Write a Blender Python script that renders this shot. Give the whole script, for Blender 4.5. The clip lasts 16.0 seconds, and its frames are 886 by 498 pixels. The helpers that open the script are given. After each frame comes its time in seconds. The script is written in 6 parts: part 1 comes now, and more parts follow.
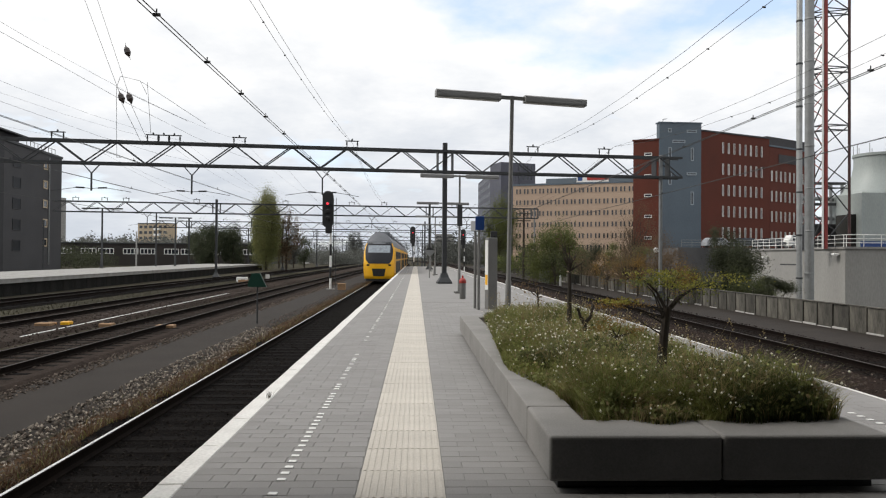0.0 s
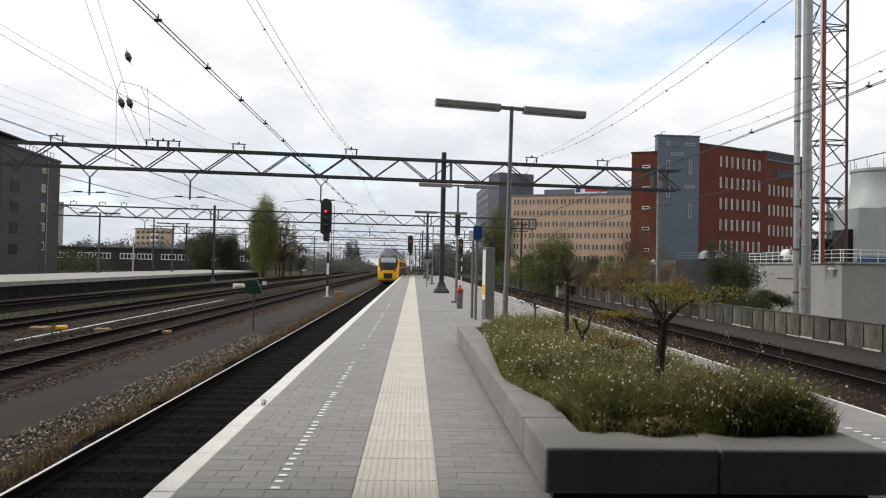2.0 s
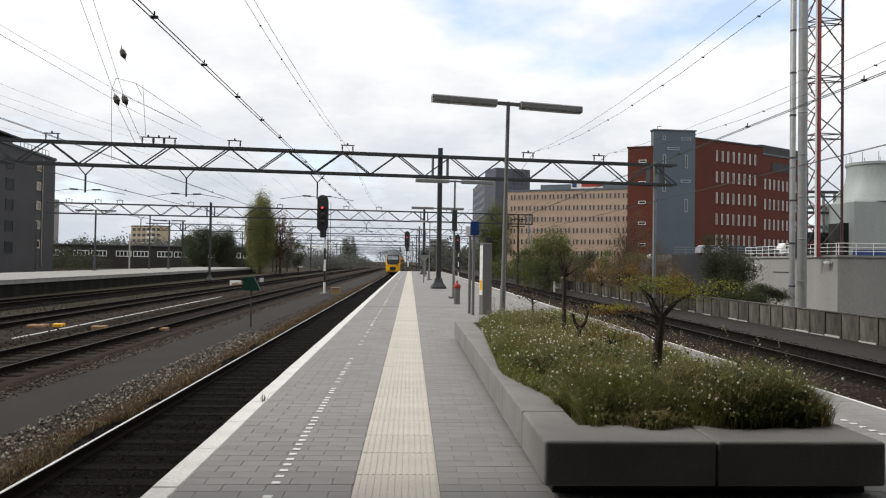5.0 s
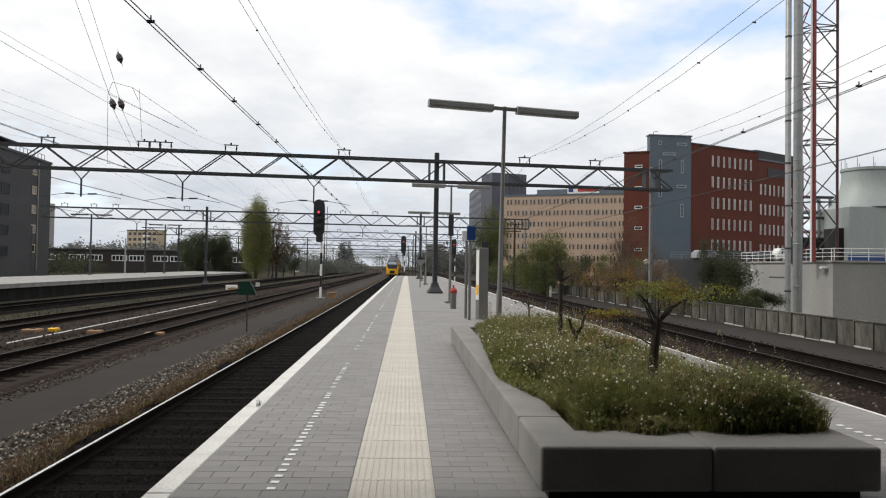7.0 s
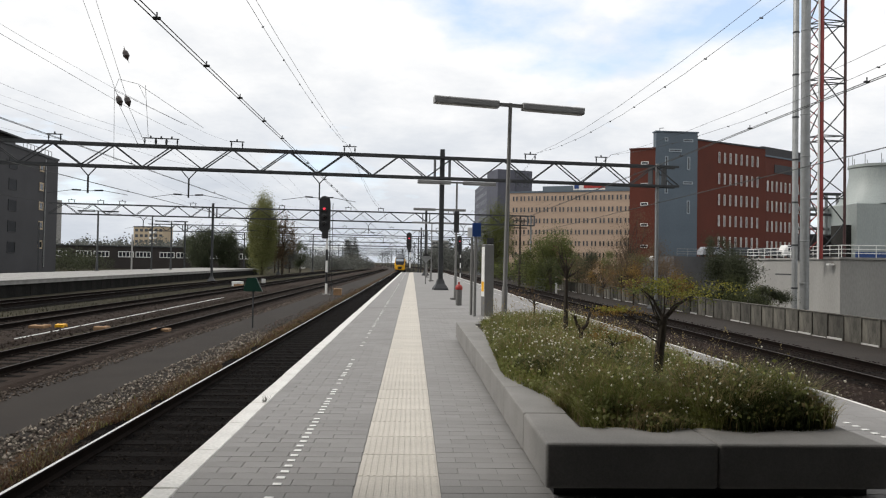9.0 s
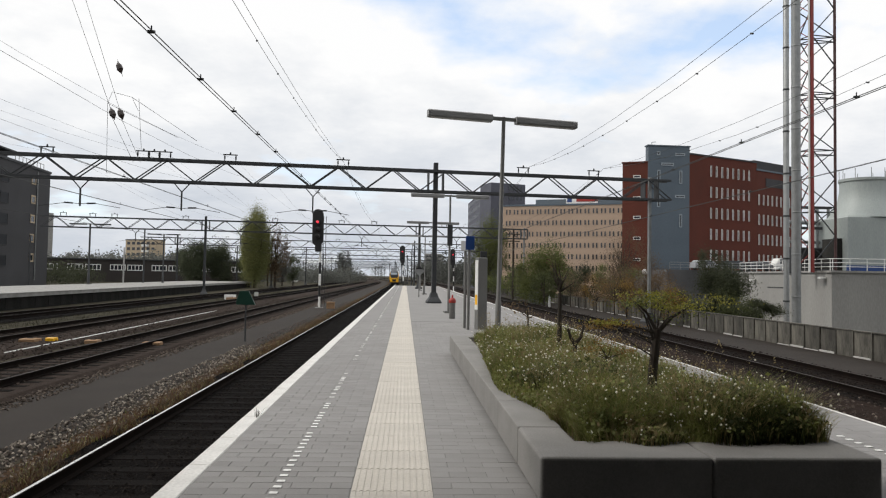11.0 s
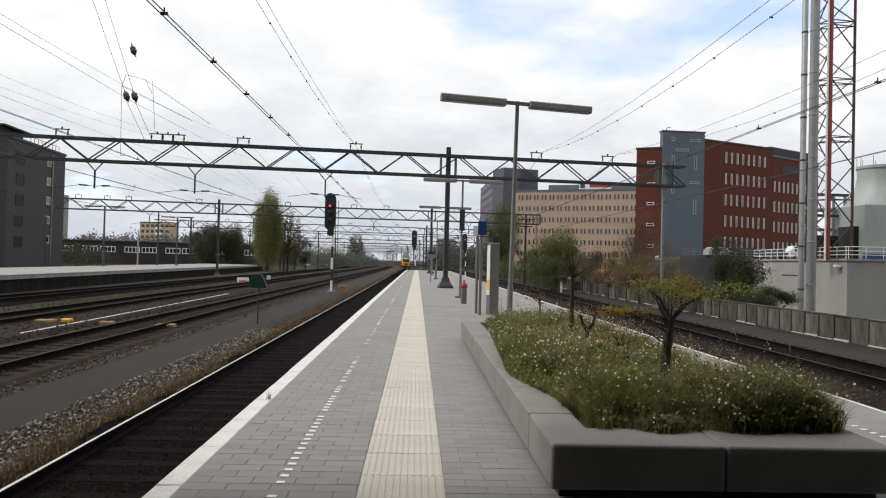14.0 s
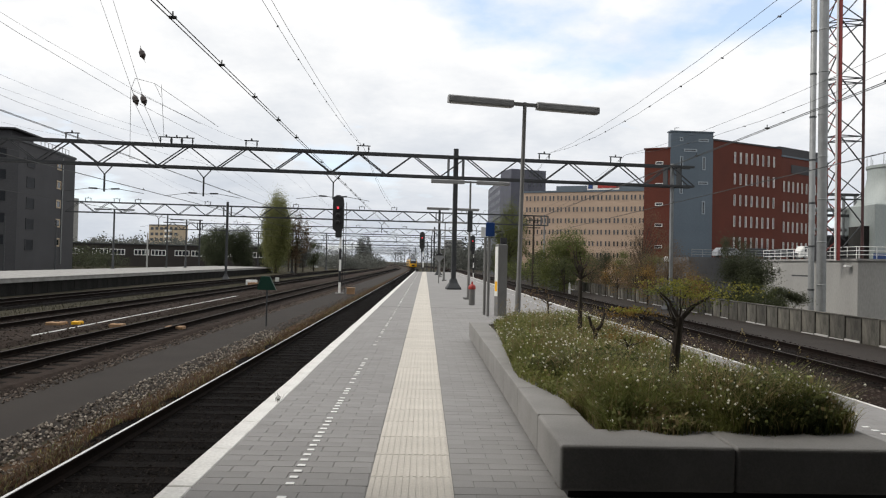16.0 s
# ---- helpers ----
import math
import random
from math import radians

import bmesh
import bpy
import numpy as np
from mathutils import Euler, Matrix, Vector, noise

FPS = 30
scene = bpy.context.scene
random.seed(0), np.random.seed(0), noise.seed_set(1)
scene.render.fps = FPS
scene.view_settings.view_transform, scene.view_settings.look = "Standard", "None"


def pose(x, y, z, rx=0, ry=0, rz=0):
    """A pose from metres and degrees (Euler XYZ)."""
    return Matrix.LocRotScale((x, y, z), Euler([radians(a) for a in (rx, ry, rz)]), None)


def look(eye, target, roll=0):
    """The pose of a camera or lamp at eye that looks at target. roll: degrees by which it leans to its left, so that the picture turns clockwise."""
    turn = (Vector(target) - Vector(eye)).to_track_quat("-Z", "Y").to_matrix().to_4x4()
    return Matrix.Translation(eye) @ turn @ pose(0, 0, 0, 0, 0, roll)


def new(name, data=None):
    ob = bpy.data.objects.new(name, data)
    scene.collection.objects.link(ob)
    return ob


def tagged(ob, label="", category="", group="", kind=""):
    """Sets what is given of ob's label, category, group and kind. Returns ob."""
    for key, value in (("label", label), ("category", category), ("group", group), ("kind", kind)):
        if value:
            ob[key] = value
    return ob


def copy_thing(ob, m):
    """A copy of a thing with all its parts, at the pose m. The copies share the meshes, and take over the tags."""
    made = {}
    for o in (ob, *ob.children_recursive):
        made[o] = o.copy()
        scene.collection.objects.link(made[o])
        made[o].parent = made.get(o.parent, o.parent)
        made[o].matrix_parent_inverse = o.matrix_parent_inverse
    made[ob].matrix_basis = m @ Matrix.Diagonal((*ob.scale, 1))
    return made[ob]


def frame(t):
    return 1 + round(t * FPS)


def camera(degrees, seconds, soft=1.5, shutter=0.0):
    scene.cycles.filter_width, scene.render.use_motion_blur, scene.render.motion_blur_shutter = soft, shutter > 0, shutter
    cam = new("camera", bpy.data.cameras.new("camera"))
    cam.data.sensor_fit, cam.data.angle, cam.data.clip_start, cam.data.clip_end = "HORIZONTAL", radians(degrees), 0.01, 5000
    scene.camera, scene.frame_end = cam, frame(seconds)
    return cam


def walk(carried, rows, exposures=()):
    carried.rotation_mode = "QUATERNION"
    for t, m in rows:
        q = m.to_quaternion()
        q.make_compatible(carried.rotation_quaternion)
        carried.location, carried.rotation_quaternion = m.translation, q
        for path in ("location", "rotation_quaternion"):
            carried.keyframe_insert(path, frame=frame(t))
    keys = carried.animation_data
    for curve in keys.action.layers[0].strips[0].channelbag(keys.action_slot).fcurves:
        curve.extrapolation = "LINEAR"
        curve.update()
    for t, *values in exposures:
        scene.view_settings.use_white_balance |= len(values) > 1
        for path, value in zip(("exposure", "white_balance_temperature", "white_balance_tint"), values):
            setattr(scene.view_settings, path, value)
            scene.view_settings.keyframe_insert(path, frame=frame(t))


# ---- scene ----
cam = camera(64.2, 16.0, soft=1.15)


def hand(x, y, z, yaw, pitch, roll):
    return pose(x, y, z, 90 + pitch, 0, yaw) @ pose(0, 0, 0, 0, 0, roll)


walk(cam, [
    (0, hand(0.011, 0.010, 1.596, -2.189, 0.645, 0.399)),
    (0.5, hand(0.016, 0.021, 1.602, -2.265, 0.940, 0.481)),
    (1, hand(0.012, 0.027, 1.600, -2.431, 1.293, 0.993)),
    (1.5, hand(0.011, 0.024, 1.595, -2.401, 1.381, 0.547)),
    (2, hand(0.006, 0.022, 1.594, -2.383, 1.401, 1.193)),
    (2.5, hand(0.007, 0.007, 1.591, -2.388, 1.223, 1.053)),
    (3, hand(0.006, -0.004, 1.595, -2.312, 1.006, 1.014)),
    (3.5, hand(-0.000, -0.000, 1.590, -2.251, 0.956, 1.000)),
    (4, hand(-0.007, -0.004, 1.590, -2.405, 1.038, 1.170)),
    (6.5, hand(-0.010, 0.000, 1.593, -3.123, 1.081, 0.334)),
    (7, hand(-0.007, 0.003, 1.592, -2.939, 1.445, 0.936)),
    (7.5, hand(-0.008, 0.010, 1.592, -2.794, 1.768, 1.266)),
    (8, hand(-0.005, 0.002, 1.587, -2.669, 1.717, 0.822)),
    (8.5, hand(-0.006, 0.010, 1.583, -2.527, 1.397, 0.435)),
    (9, hand(-0.006, 0.002, 1.592, -2.497, 1.163, 0.989)),
    (11.5, hand(-0.016, 0.004, 1.592, -3.156, 2.366, 0.869)),
    (12, hand(-0.019, 0.019, 1.585, -3.149, 2.118, 0.672)),
    (12.5, hand(-0.019, 0.017, 1.585, -2.994, 1.780, 0.890)),
    (13, hand(-0.020, 0.026, 1.592, -2.773, 1.336, 1.314)),
    (13.5, hand(-0.018, 0.024, 1.591, -2.537, 1.161, 1.586)),
    (14, hand(-0.014, 0.041, 1.594, -2.081, 0.993, 1.476)),
    (14.5, hand(-0.018, 0.034, 1.594, -1.874, 0.775, 0.797)),
    (15, hand(-0.014, 0.033, 1.589, -1.637, 0.840, 1.043)),
    (15.5, hand(-0.017, 0.026, 1.586, -1.516, 0.930, 1.770)),
    (16, hand(-0.014, 0.032, 1.594, -1.438, 1.100, 1.275)),
], [(0.0, 0.0), (4.0, -0.02), (6.5, -0.04), (8.0, -0.08), (9.0, -0.03), (12.0, -0.11), (14.0, -0.04), (16.0, -0.03)])

# world: broken cloud over a pale blue sky, with a weak veiled sun
SUN_EL, SUN_AZ = radians(46), radians(-88)
world = bpy.data.worlds.new("sky")
scene.world = world
world.use_nodes = True
wn, wl = world.node_tree.nodes, world.node_tree.links
wn.clear()


def wnode(kind, **kw):
    n = wn.new(kind)
    for k, v in kw.items():
        n.inputs[k].default_value = v
    return n


def wmath(op, a, b=None, clamp=False):
    n = wn.new("ShaderNodeMath")
    n.operation, n.use_clamp = op, clamp
    for i, s in enumerate((a, b)):
        if s is None:
            continue
        if isinstance(s, (int, float)):
            n.inputs[i].default_value = s
        else:
            wl.new(s, n.inputs[i])
    return n.outputs[0]


def wramp(src, stops):
    n = wn.new("ShaderNodeValToRGB")
    e = n.color_ramp.elements
    while len(e) < len(stops):
        e.new(0.5)
    for el, (p, c) in zip(e, stops):
        el.position, el.color = p, (*c, 1)
    wl.new(src, n.inputs[0])
    return n


sky = wn.new("ShaderNodeTexSky")
sky.sky_type, sky.sun_disc = "NISHITA", False
sky.sun_elevation, sky.sun_rotation = SUN_EL, SUN_AZ
coord = wn.new("ShaderNodeTexCoord")
sep = wn.new("ShaderNodeSeparateXYZ")
wl.new(coord.outputs["Generated"], sep.inputs[0])
zz = wmath("ADD", wmath("MAXIMUM", sep.outputs[2], 0.0), 0.22)
plane = wn.new("ShaderNodeCombineXYZ")
wl.new(wmath("ADD", wmath("DIVIDE", sep.outputs[0], zz), 0.42), plane.inputs[0])
wl.new(wmath("ADD", wmath("DIVIDE", sep.outputs[1], zz), 0.58), plane.inputs[1])
plane.inputs[2].default_value = 3.7
cover = wnode("ShaderNodeTexNoise", Scale=1.55, Detail=7.0, Roughness=0.55)
wl.new(plane.outputs[0], cover.inputs["Vector"])
cover_ramp = wramp(cover.outputs["Fac"], [(0.27, (0, 0, 0)), (0.42, (1, 1, 1))])
shade = wnode("ShaderNodeTexNoise", Scale=2.6, Detail=6.0, Roughness=0.6)
wl.new(plane.outputs[0], shade.inputs["Vector"])
# cloud undersides are grey low over the horizon and white high up
high = wmath("MULTIPLY", sep.outputs[2], 2.6, True)
tone = wmath("ADD", wmath("MULTIPLY", shade.outputs["Fac"], 0.9), wmath("MULTIPLY", high, 0.75))
cloud = wramp(tone, [(0.42, (0.655, 0.70, 0.77)), (0.70, (0.815, 0.845, 0.89)), (1.0, (1.06, 1.06, 1.06))])
blue = wn.new("ShaderNodeMix")
blue.data_type, blue.blend_type = "RGBA", "MIX"
skyscale = wn.new("ShaderNodeVectorMath")
skyscale.operation = "MULTIPLY"
wl.new(sky.outputs[0], skyscale.inputs[0])
skyscale.inputs[1].default_value = (0.15, 0.15, 0.15)
veil = wn.new("ShaderNodeVectorMath")
veil.operation = "ADD"
wl.new(skyscale.outputs[0], veil.inputs[0])
veil.inputs[1].default_value = (0.36, 0.40, 0.45)
wl.new(cover_ramp.outputs["Color"], blue.inputs["Factor"])
wl.new(veil.outputs[0], blue.inputs["A"])
wl.new(cloud.outputs["Color"], blue.inputs["B"])
bg = wnode("ShaderNodeBackground", Strength=1.0)
wl.new(blue.outputs["Result"], bg.inputs["Color"])
wout = wn.new("ShaderNodeOutputWorld")
wl.new(bg.outputs[0], wout.inputs[0])

sun = new("sun", bpy.data.lights.new("sun", "SUN"))
sun.data.energy, sun.data.angle, sun.data.color = 2.15, radians(14), (1.0, 0.95, 0.88)
sun_dir = Vector((math.sin(SUN_AZ) * math.cos(SUN_EL), math.cos(SUN_AZ) * math.cos(SUN_EL), math.sin(SUN_EL)))
sun.matrix_world = look(sun_dir * 200, (0, 0, 0))


# ---- materials ----
def mat(name, col, col2=None, rough=0.8, metal=0.0, scale=3.0, fine=60.0, bump=0.3, vary=0.0, stain=0.5, depth=0.01,
        stretch=(1, 1, 1), spec=0.5, island=False):
    """Two scales of colour variation (stains and grain) and a fine relief."""
    m = bpy.data.materials.new(name)
    m.use_nodes = True
    nt = m.node_tree
    n, l = nt.nodes, nt.links
    p = n["Principled BSDF"]
    p.inputs["Roughness"].default_value, p.inputs["Metallic"].default_value = rough, metal
    p.inputs["Specular IOR Level"].default_value = spec
    col2 = col2 or tuple(c * 0.7 for c in col)
    tc = n.new("ShaderNodeTexCoord")
    mp = n.new("ShaderNodeMapping")
    mp.inputs["Scale"].default_value = stretch
    l.new(tc.outputs["Object"], mp.inputs[0])
    big, small = n.new("ShaderNodeTexNoise"), n.new("ShaderNodeTexNoise")
    for t, s, d in ((big, scale, 5), (small, fine, 3)):
        t.inputs["Scale"].default_value, t.inputs["Detail"].default_value = s, d
        l.new(mp.outputs[0], t.inputs["Vector"])
    add = n.new("ShaderNodeMath")
    add.operation = "MULTIPLY_ADD"
    l.new(big.outputs["Fac"], add.inputs[0])
    add.inputs[1].default_value = stain
    grain = n.new("ShaderNodeMath")
    grain.operation = "MULTIPLY"
    l.new(small.outputs["Fac"], grain.inputs[0])
    grain.inputs[1].default_value = 1 - stain
    l.new(grain.outputs[0], add.inputs[2])
    r = n.new("ShaderNodeValToRGB")
    r.color_ramp.elements[0].position, r.color_ramp.elements[0].color = 0.34, (*col2, 1)
    r.color_ramp.elements[1].position, r.color_ramp.elements[1].color = 0.64, (*col, 1)
    l.new(add.outputs[0], r.inputs[0])
    out = r.outputs["Color"]
    if vary:
        if island:
            rnd = n.new("ShaderNodeNewGeometry").outputs["Random Per Island"]
        else:
            rnd = n.new("ShaderNodeObjectInfo").outputs["Random"]
        mr = n.new("ShaderNodeMapRange")
        mr.inputs[3].default_value, mr.inputs[4].default_value = 1 - vary, 1 + vary
        l.new(rnd, mr.inputs[0])
        mul = n.new("ShaderNodeVectorMath")
        mul.operation = "SCALE"
        l.new(out, mul.inputs[0])
        l.new(mr.outputs[0], mul.inputs["Scale"])
        out = mul.outputs[0]
    l.new(out, p.inputs["Base Color"])
    if bump:
        b = n.new("ShaderNodeBump")
        b.inputs["Strength"].default_value, b.inputs["Distance"].default_value = bump, depth
        l.new(small.outputs["Fac"], b.inputs["Height"])
        l.new(b.outputs[0], p.inputs["Normal"])
    return m


def glow(name, col, strength):
    m = bpy.data.materials.new(name)
    m.use_nodes = True
    p = m.node_tree.nodes["Principled BSDF"]
    p.inputs["Base Color"].default_value = (*col, 1)
    p.inputs["Emission Color"].default_value = (*col, 1)
    p.inputs["Emission Strength"].default_value = strength
    return m


def leafy(name, col, col2, rough=0.6):
    m = mat(name, col, col2, rough=rough, scale=1.5, fine=8.0, bump=0.0, vary=0.24, island=True, spec=0.25)
    # thin leaves let part of the light through
    n, l = m.node_tree.nodes, m.node_tree.links
    p, out = n["Principled BSDF"], n["Material Output"]
    tr, mix = n.new("ShaderNodeBsdfTranslucent"), n.new("ShaderNodeMixShader")
    mix.inputs[0].default_value = 0.42
    l.new(p.inputs["Base Color"].links[0].from_socket, tr.inputs["Color"])
    l.new(p.outputs[0], mix.inputs[1])
    l.new(tr.outputs[0], mix.inputs[2])
    l.new(mix.outputs[0], out.inputs["Surface"])
    return m


PAVER = mat("grey_concrete_paver", (0.272, 0.266, 0.26), (0.215, 0.209, 0.204), rough=0.9, spec=0.25, scale=1.2, fine=90, vary=0.06, bump=0.4, depth=0.004)
PAVE_BED = mat("joint_sand", (0.23, 0.225, 0.218), (0.185, 0.18, 0.174), rough=0.95, scale=2, fine=120)
PAVE_FAR = mat("worn_paving", (0.262, 0.256, 0.25), (0.215, 0.21, 0.205), rough=0.9, spec=0.25, scale=0.9, fine=14, bump=0.2, depth=0.004)
TACTILE = mat("cream_tactile_tile", (0.54, 0.505, 0.45), (0.44, 0.41, 0.36), rough=0.75, scale=2.0, fine=50, vary=0.05, bump=0.25, depth=0.003)
WHITE_EDGE = mat("worn_white_paint", (0.72, 0.71, 0.68), (0.52, 0.51, 0.485), rough=0.7, scale=2.5, fine=40, bump=0.2, depth=0.003)
WHITE = mat("white_paint", (0.80, 0.80, 0.78), (0.68, 0.68, 0.66), rough=0.6, scale=4, fine=60, bump=0.1)
CONCRETE = mat("weathered_concrete", (0.33, 0.325, 0.31), (0.19, 0.185, 0.175), rough=0.9, scale=1.4, fine=45, bump=0.45, stain=0.6)
PLANTER_C = mat("planter_concrete", (0.24, 0.232, 0.22), (0.17, 0.164, 0.155), rough=0.9, scale=2.2, fine=70, bump=0.4, stain=0.55, depth=0.004)
CONCRETE_LT = mat("pale_concrete", (0.46, 0.45, 0.43), (0.28, 0.27, 0.26), rough=0.9, scale=1.4, fine=30, bump=0.3)
DARK_WALL = mat("dark_concrete", (0.045, 0.044, 0.041), (0.016, 0.016, 0.015), spec=0.15, rough=0.95, scale=0.7, fine=20, bump=0.4, stretch=(1, 1, 0.35))
PALE_WALL = mat("pale_rendered_wall", (0.31, 0.305, 0.29), (0.23, 0.226, 0.215), rough=0.9, scale=0.35, fine=10, bump=0.2, stretch=(1, 1, 0.3))
FENCE_C = mat("stained_concrete_panel", (0.115, 0.107, 0.09), (0.020, 0.019, 0.016), stretch=(1, 1, 0.3), rough=0.92, scale=3.0, fine=22, bump=0.5, stain=0.75, vary=0.38)
BALLAST = mat("brown_ballast", (0.050, 0.037, 0.030), (0.020, 0.015, 0.0125), spec=0.08, rough=0.95, scale=3, fine=26, bump=1.0, depth=0.04, vary=0.0)
# near-black stones and bed for the darkest stretches of track
STONE_BLACK = mat("near_black_ballast_stone", (0.020, 0.016, 0.0135), (0.007, 0.0058, 0.005), rough=0.9, scale=8, fine=60, bump=0.3, vary=0.6, island=True, spec=0.12)
DARK_BED = mat("near_black_ballast", (0.0052, 0.004, 0.0034), (0.0018, 0.0014, 0.0012), rough=0.95, scale=4, fine=30, bump=1.0, depth=0.04, spec=0.05)
STONE = mat("ballast_stone", (0.36, 0.32, 0.27), (0.060, 0.049, 0.040), spec=0.1, rough=0.95, scale=8, fine=60, bump=0.3, vary=0.8, island=True)
STONE_DK = mat("rusty_ballast_stone", (0.060, 0.047, 0.038), (0.024, 0.019, 0.016), rough=0.95, scale=8, fine=60, bump=0.3, vary=0.5, island=True, spec=0.2)
STONE_MID = mat("brown_grey_stone", (0.17, 0.14, 0.118), (0.045, 0.036, 0.030), spec=0.1, rough=0.95, scale=8, fine=60, bump=0.3, vary=0.6, island=True)
BALLAST_R = mat("rust_stained_ballast", (0.031, 0.020, 0.0155), (0.012, 0.008, 0.0065), spec=0.06, rough=0.95, scale=3, fine=26, bump=1.0, depth=0.04)
# concrete with the shade of the far platform's side put into its colour
SHADE_WALL = mat("shade_black_concrete", (0.024, 0.0235, 0.022), (0.007, 0.007, 0.0065), spec=0.1, rough=0.95, scale=0.8, fine=20, bump=0.4, stretch=(1, 1, 0.3))
TRACK_DIRT = mat("sooty_brown_dirt", (0.014, 0.0092, 0.0074), (0.006, 0.0042, 0.0035), spec=0.06, rough=0.95, scale=3, fine=26, bump=1.0, depth=0.04)
PATH = mat("dark_cinder_path", (0.031, 0.025, 0.0205), (0.019, 0.0152, 0.0126), spec=0.16, rough=0.8, scale=0.9, fine=30, bump=0.5)
EARTH = mat("scrubby_earth", (0.062, 0.056, 0.040), (0.034, 0.032, 0.023), spec=0.05, rough=1.0, scale=0.25, fine=3, bump=0.8, depth=0.05)
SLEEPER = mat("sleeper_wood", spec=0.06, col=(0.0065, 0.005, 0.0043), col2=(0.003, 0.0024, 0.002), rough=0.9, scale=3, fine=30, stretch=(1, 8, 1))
RAIL = mat("rusty_rail", (0.013, 0.009, 0.007), (0.006, 0.0045, 0.004), spec=0.06, rough=0.9, scale=4, fine=40)
RAIL_DULL = mat("dull_rail_head", (0.060, 0.050, 0.045), (0.035, 0.030, 0.027), rough=0.6, metal=0.3, scale=4, fine=40, bump=0.02)
RAIL_TOP = mat("polished_rail_head", (0.80, 0.78, 0.75), (0.66, 0.64, 0.61), rough=0.26, metal=0.9, scale=4, fine=40, bump=0.02)
STEEL = mat("grey_painted_steel", (0.050, 0.053, 0.057), (0.032, 0.034, 0.036), rough=0.6, metal=0.2, scale=2, fine=30, bump=0.12)
STEEL_LT = mat("galvanised_steel", (0.30, 0.31, 0.31), (0.21, 0.215, 0.215), rough=0.5, metal=0.5, scale=2, fine=30, bump=0.1)
LAMP_GREY = mat("lamp_grey_paint", (0.19, 0.188, 0.18), (0.14, 0.138, 0.132), rough=0.55, metal=0.2, scale=2, fine=30, bump=0.1)
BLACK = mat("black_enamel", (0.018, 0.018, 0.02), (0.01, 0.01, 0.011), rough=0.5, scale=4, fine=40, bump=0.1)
WIRE = mat("copper_wire", (0.075, 0.078, 0.075), (0.05, 0.052, 0.05), rough=0.6, metal=0.3, bump=0)
CERAMIC = mat("brown_insulator", (0.05, 0.035, 0.03), (0.03, 0.022, 0.02), rough=0.3, bump=0)
RED = mat("red_paint", (0.38, 0.03, 0.022), (0.27, 0.024, 0.018), rough=0.5, scale=2, fine=30, bump=0.1)
YELLOW = mat("train_yellow", (0.92, 0.50, 0.012), (0.80, 0.40, 0.01), rough=0.35, scale=1, fine=20, bump=0.03, stain=0.6)
TRAIN_BLUE = mat("train_blue", (0.012, 0.025, 0.075), (0.01, 0.018, 0.05), rough=0.4, bump=0.03)
TRAIN_MASK = mat("dark_grey_cab_mask", (0.022, 0.024, 0.03), (0.014, 0.016, 0.02), spec=0.25, rough=0.4, scale=1, fine=12, bump=0.0)
TRAIN_GREY = mat("train_roof_grey", (0.17, 0.18, 0.20), (0.11, 0.117, 0.13), rough=0.6, scale=1, fine=12, bump=0.1)
BLUE = mat("blue_sign_enamel", (0.012, 0.05, 0.20), (0.01, 0.04, 0.15), rough=0.4, bump=0.03)
GREEN = mat("dark_green_enamel", (0.004, 0.048, 0.030), (0.003, 0.034, 0.022), rough=0.5, bump=0.05)
ORANGE = mat("faded_orange_cover", (0.36, 0.22, 0.115), (0.22, 0.135, 0.075), rough=0.8, scale=3, fine=40)
REDBRICK = mat("red_brick_cladding", (0.110, 0.0225, 0.0105), (0.075, 0.0165, 0.008), rough=0.85, scale=0.25, fine=5, bump=0.2, stain=0.5)
TANBRICK = mat("tan_brick", (0.45, 0.335, 0.25), (0.37, 0.27, 0.20), rough=0.9, scale=0.2, fine=4, bump=0.2)
GREYBRICK = mat("grey_brown_brick", (0.060, 0.060, 0.064), (0.042, 0.042, 0.046), rough=0.9, scale=0.25, fine=5, bump=0.2)
RUST_EARTH = mat("rusty_brown_earth", (0.085, 0.052, 0.030), (0.038, 0.026, 0.017), spec=0.05, rough=1.0, scale=2.5, fine=25, bump=0.8, depth=0.03)
MAST_RED = mat("faded_mast_red", (0.26, 0.035, 0.03), (0.18, 0.027, 0.024), rough=0.6, scale=2, fine=30, bump=0.1)
MAST_DK = mat("dull_mast_brown", (0.085, 0.038, 0.036), (0.055, 0.028, 0.027), rough=0.7, scale=2, fine=30, bump=0.1)
HOUSING = mat("pale_lamp_housing", (0.29, 0.29, 0.29), (0.22, 0.22, 0.22), rough=0.55, scale=2, fine=30, bump=0.08)
SLATE = mat("blue_grey_cladding", (0.095, 0.125, 0.155), (0.072, 0.096, 0.12), rough=0.55, scale=0.2, fine=4, bump=0.05)
BROWNBRICK = mat("dark_brown_brick", (0.040, 0.034, 0.031), (0.026, 0.022, 0.020), rough=0.9, scale=0.3, fine=5, bump=0.2)
CREAM = mat("cream_render", (0.46, 0.37, 0.26), (0.37, 0.30, 0.21), rough=0.9, scale=0.2, fine=4, bump=0.1)
TOWER_BLUE = mat("blue_grey_panel", (0.098, 0.102, 0.128), (0.07, 0.073, 0.094), rough=0.8, scale=0.25, fine=5, bump=0.1)
SLATE_LT = mat("pale_slate_panel", (0.30, 0.34, 0.37), (0.22, 0.26, 0.29), rough=0.5, scale=0.6, fine=8, bump=0.03)
DECK_C = mat("grey_deck_concrete", (0.115, 0.115, 0.12), (0.075, 0.075, 0.08), rough=0.9, scale=0.4, fine=10, bump=0.2)
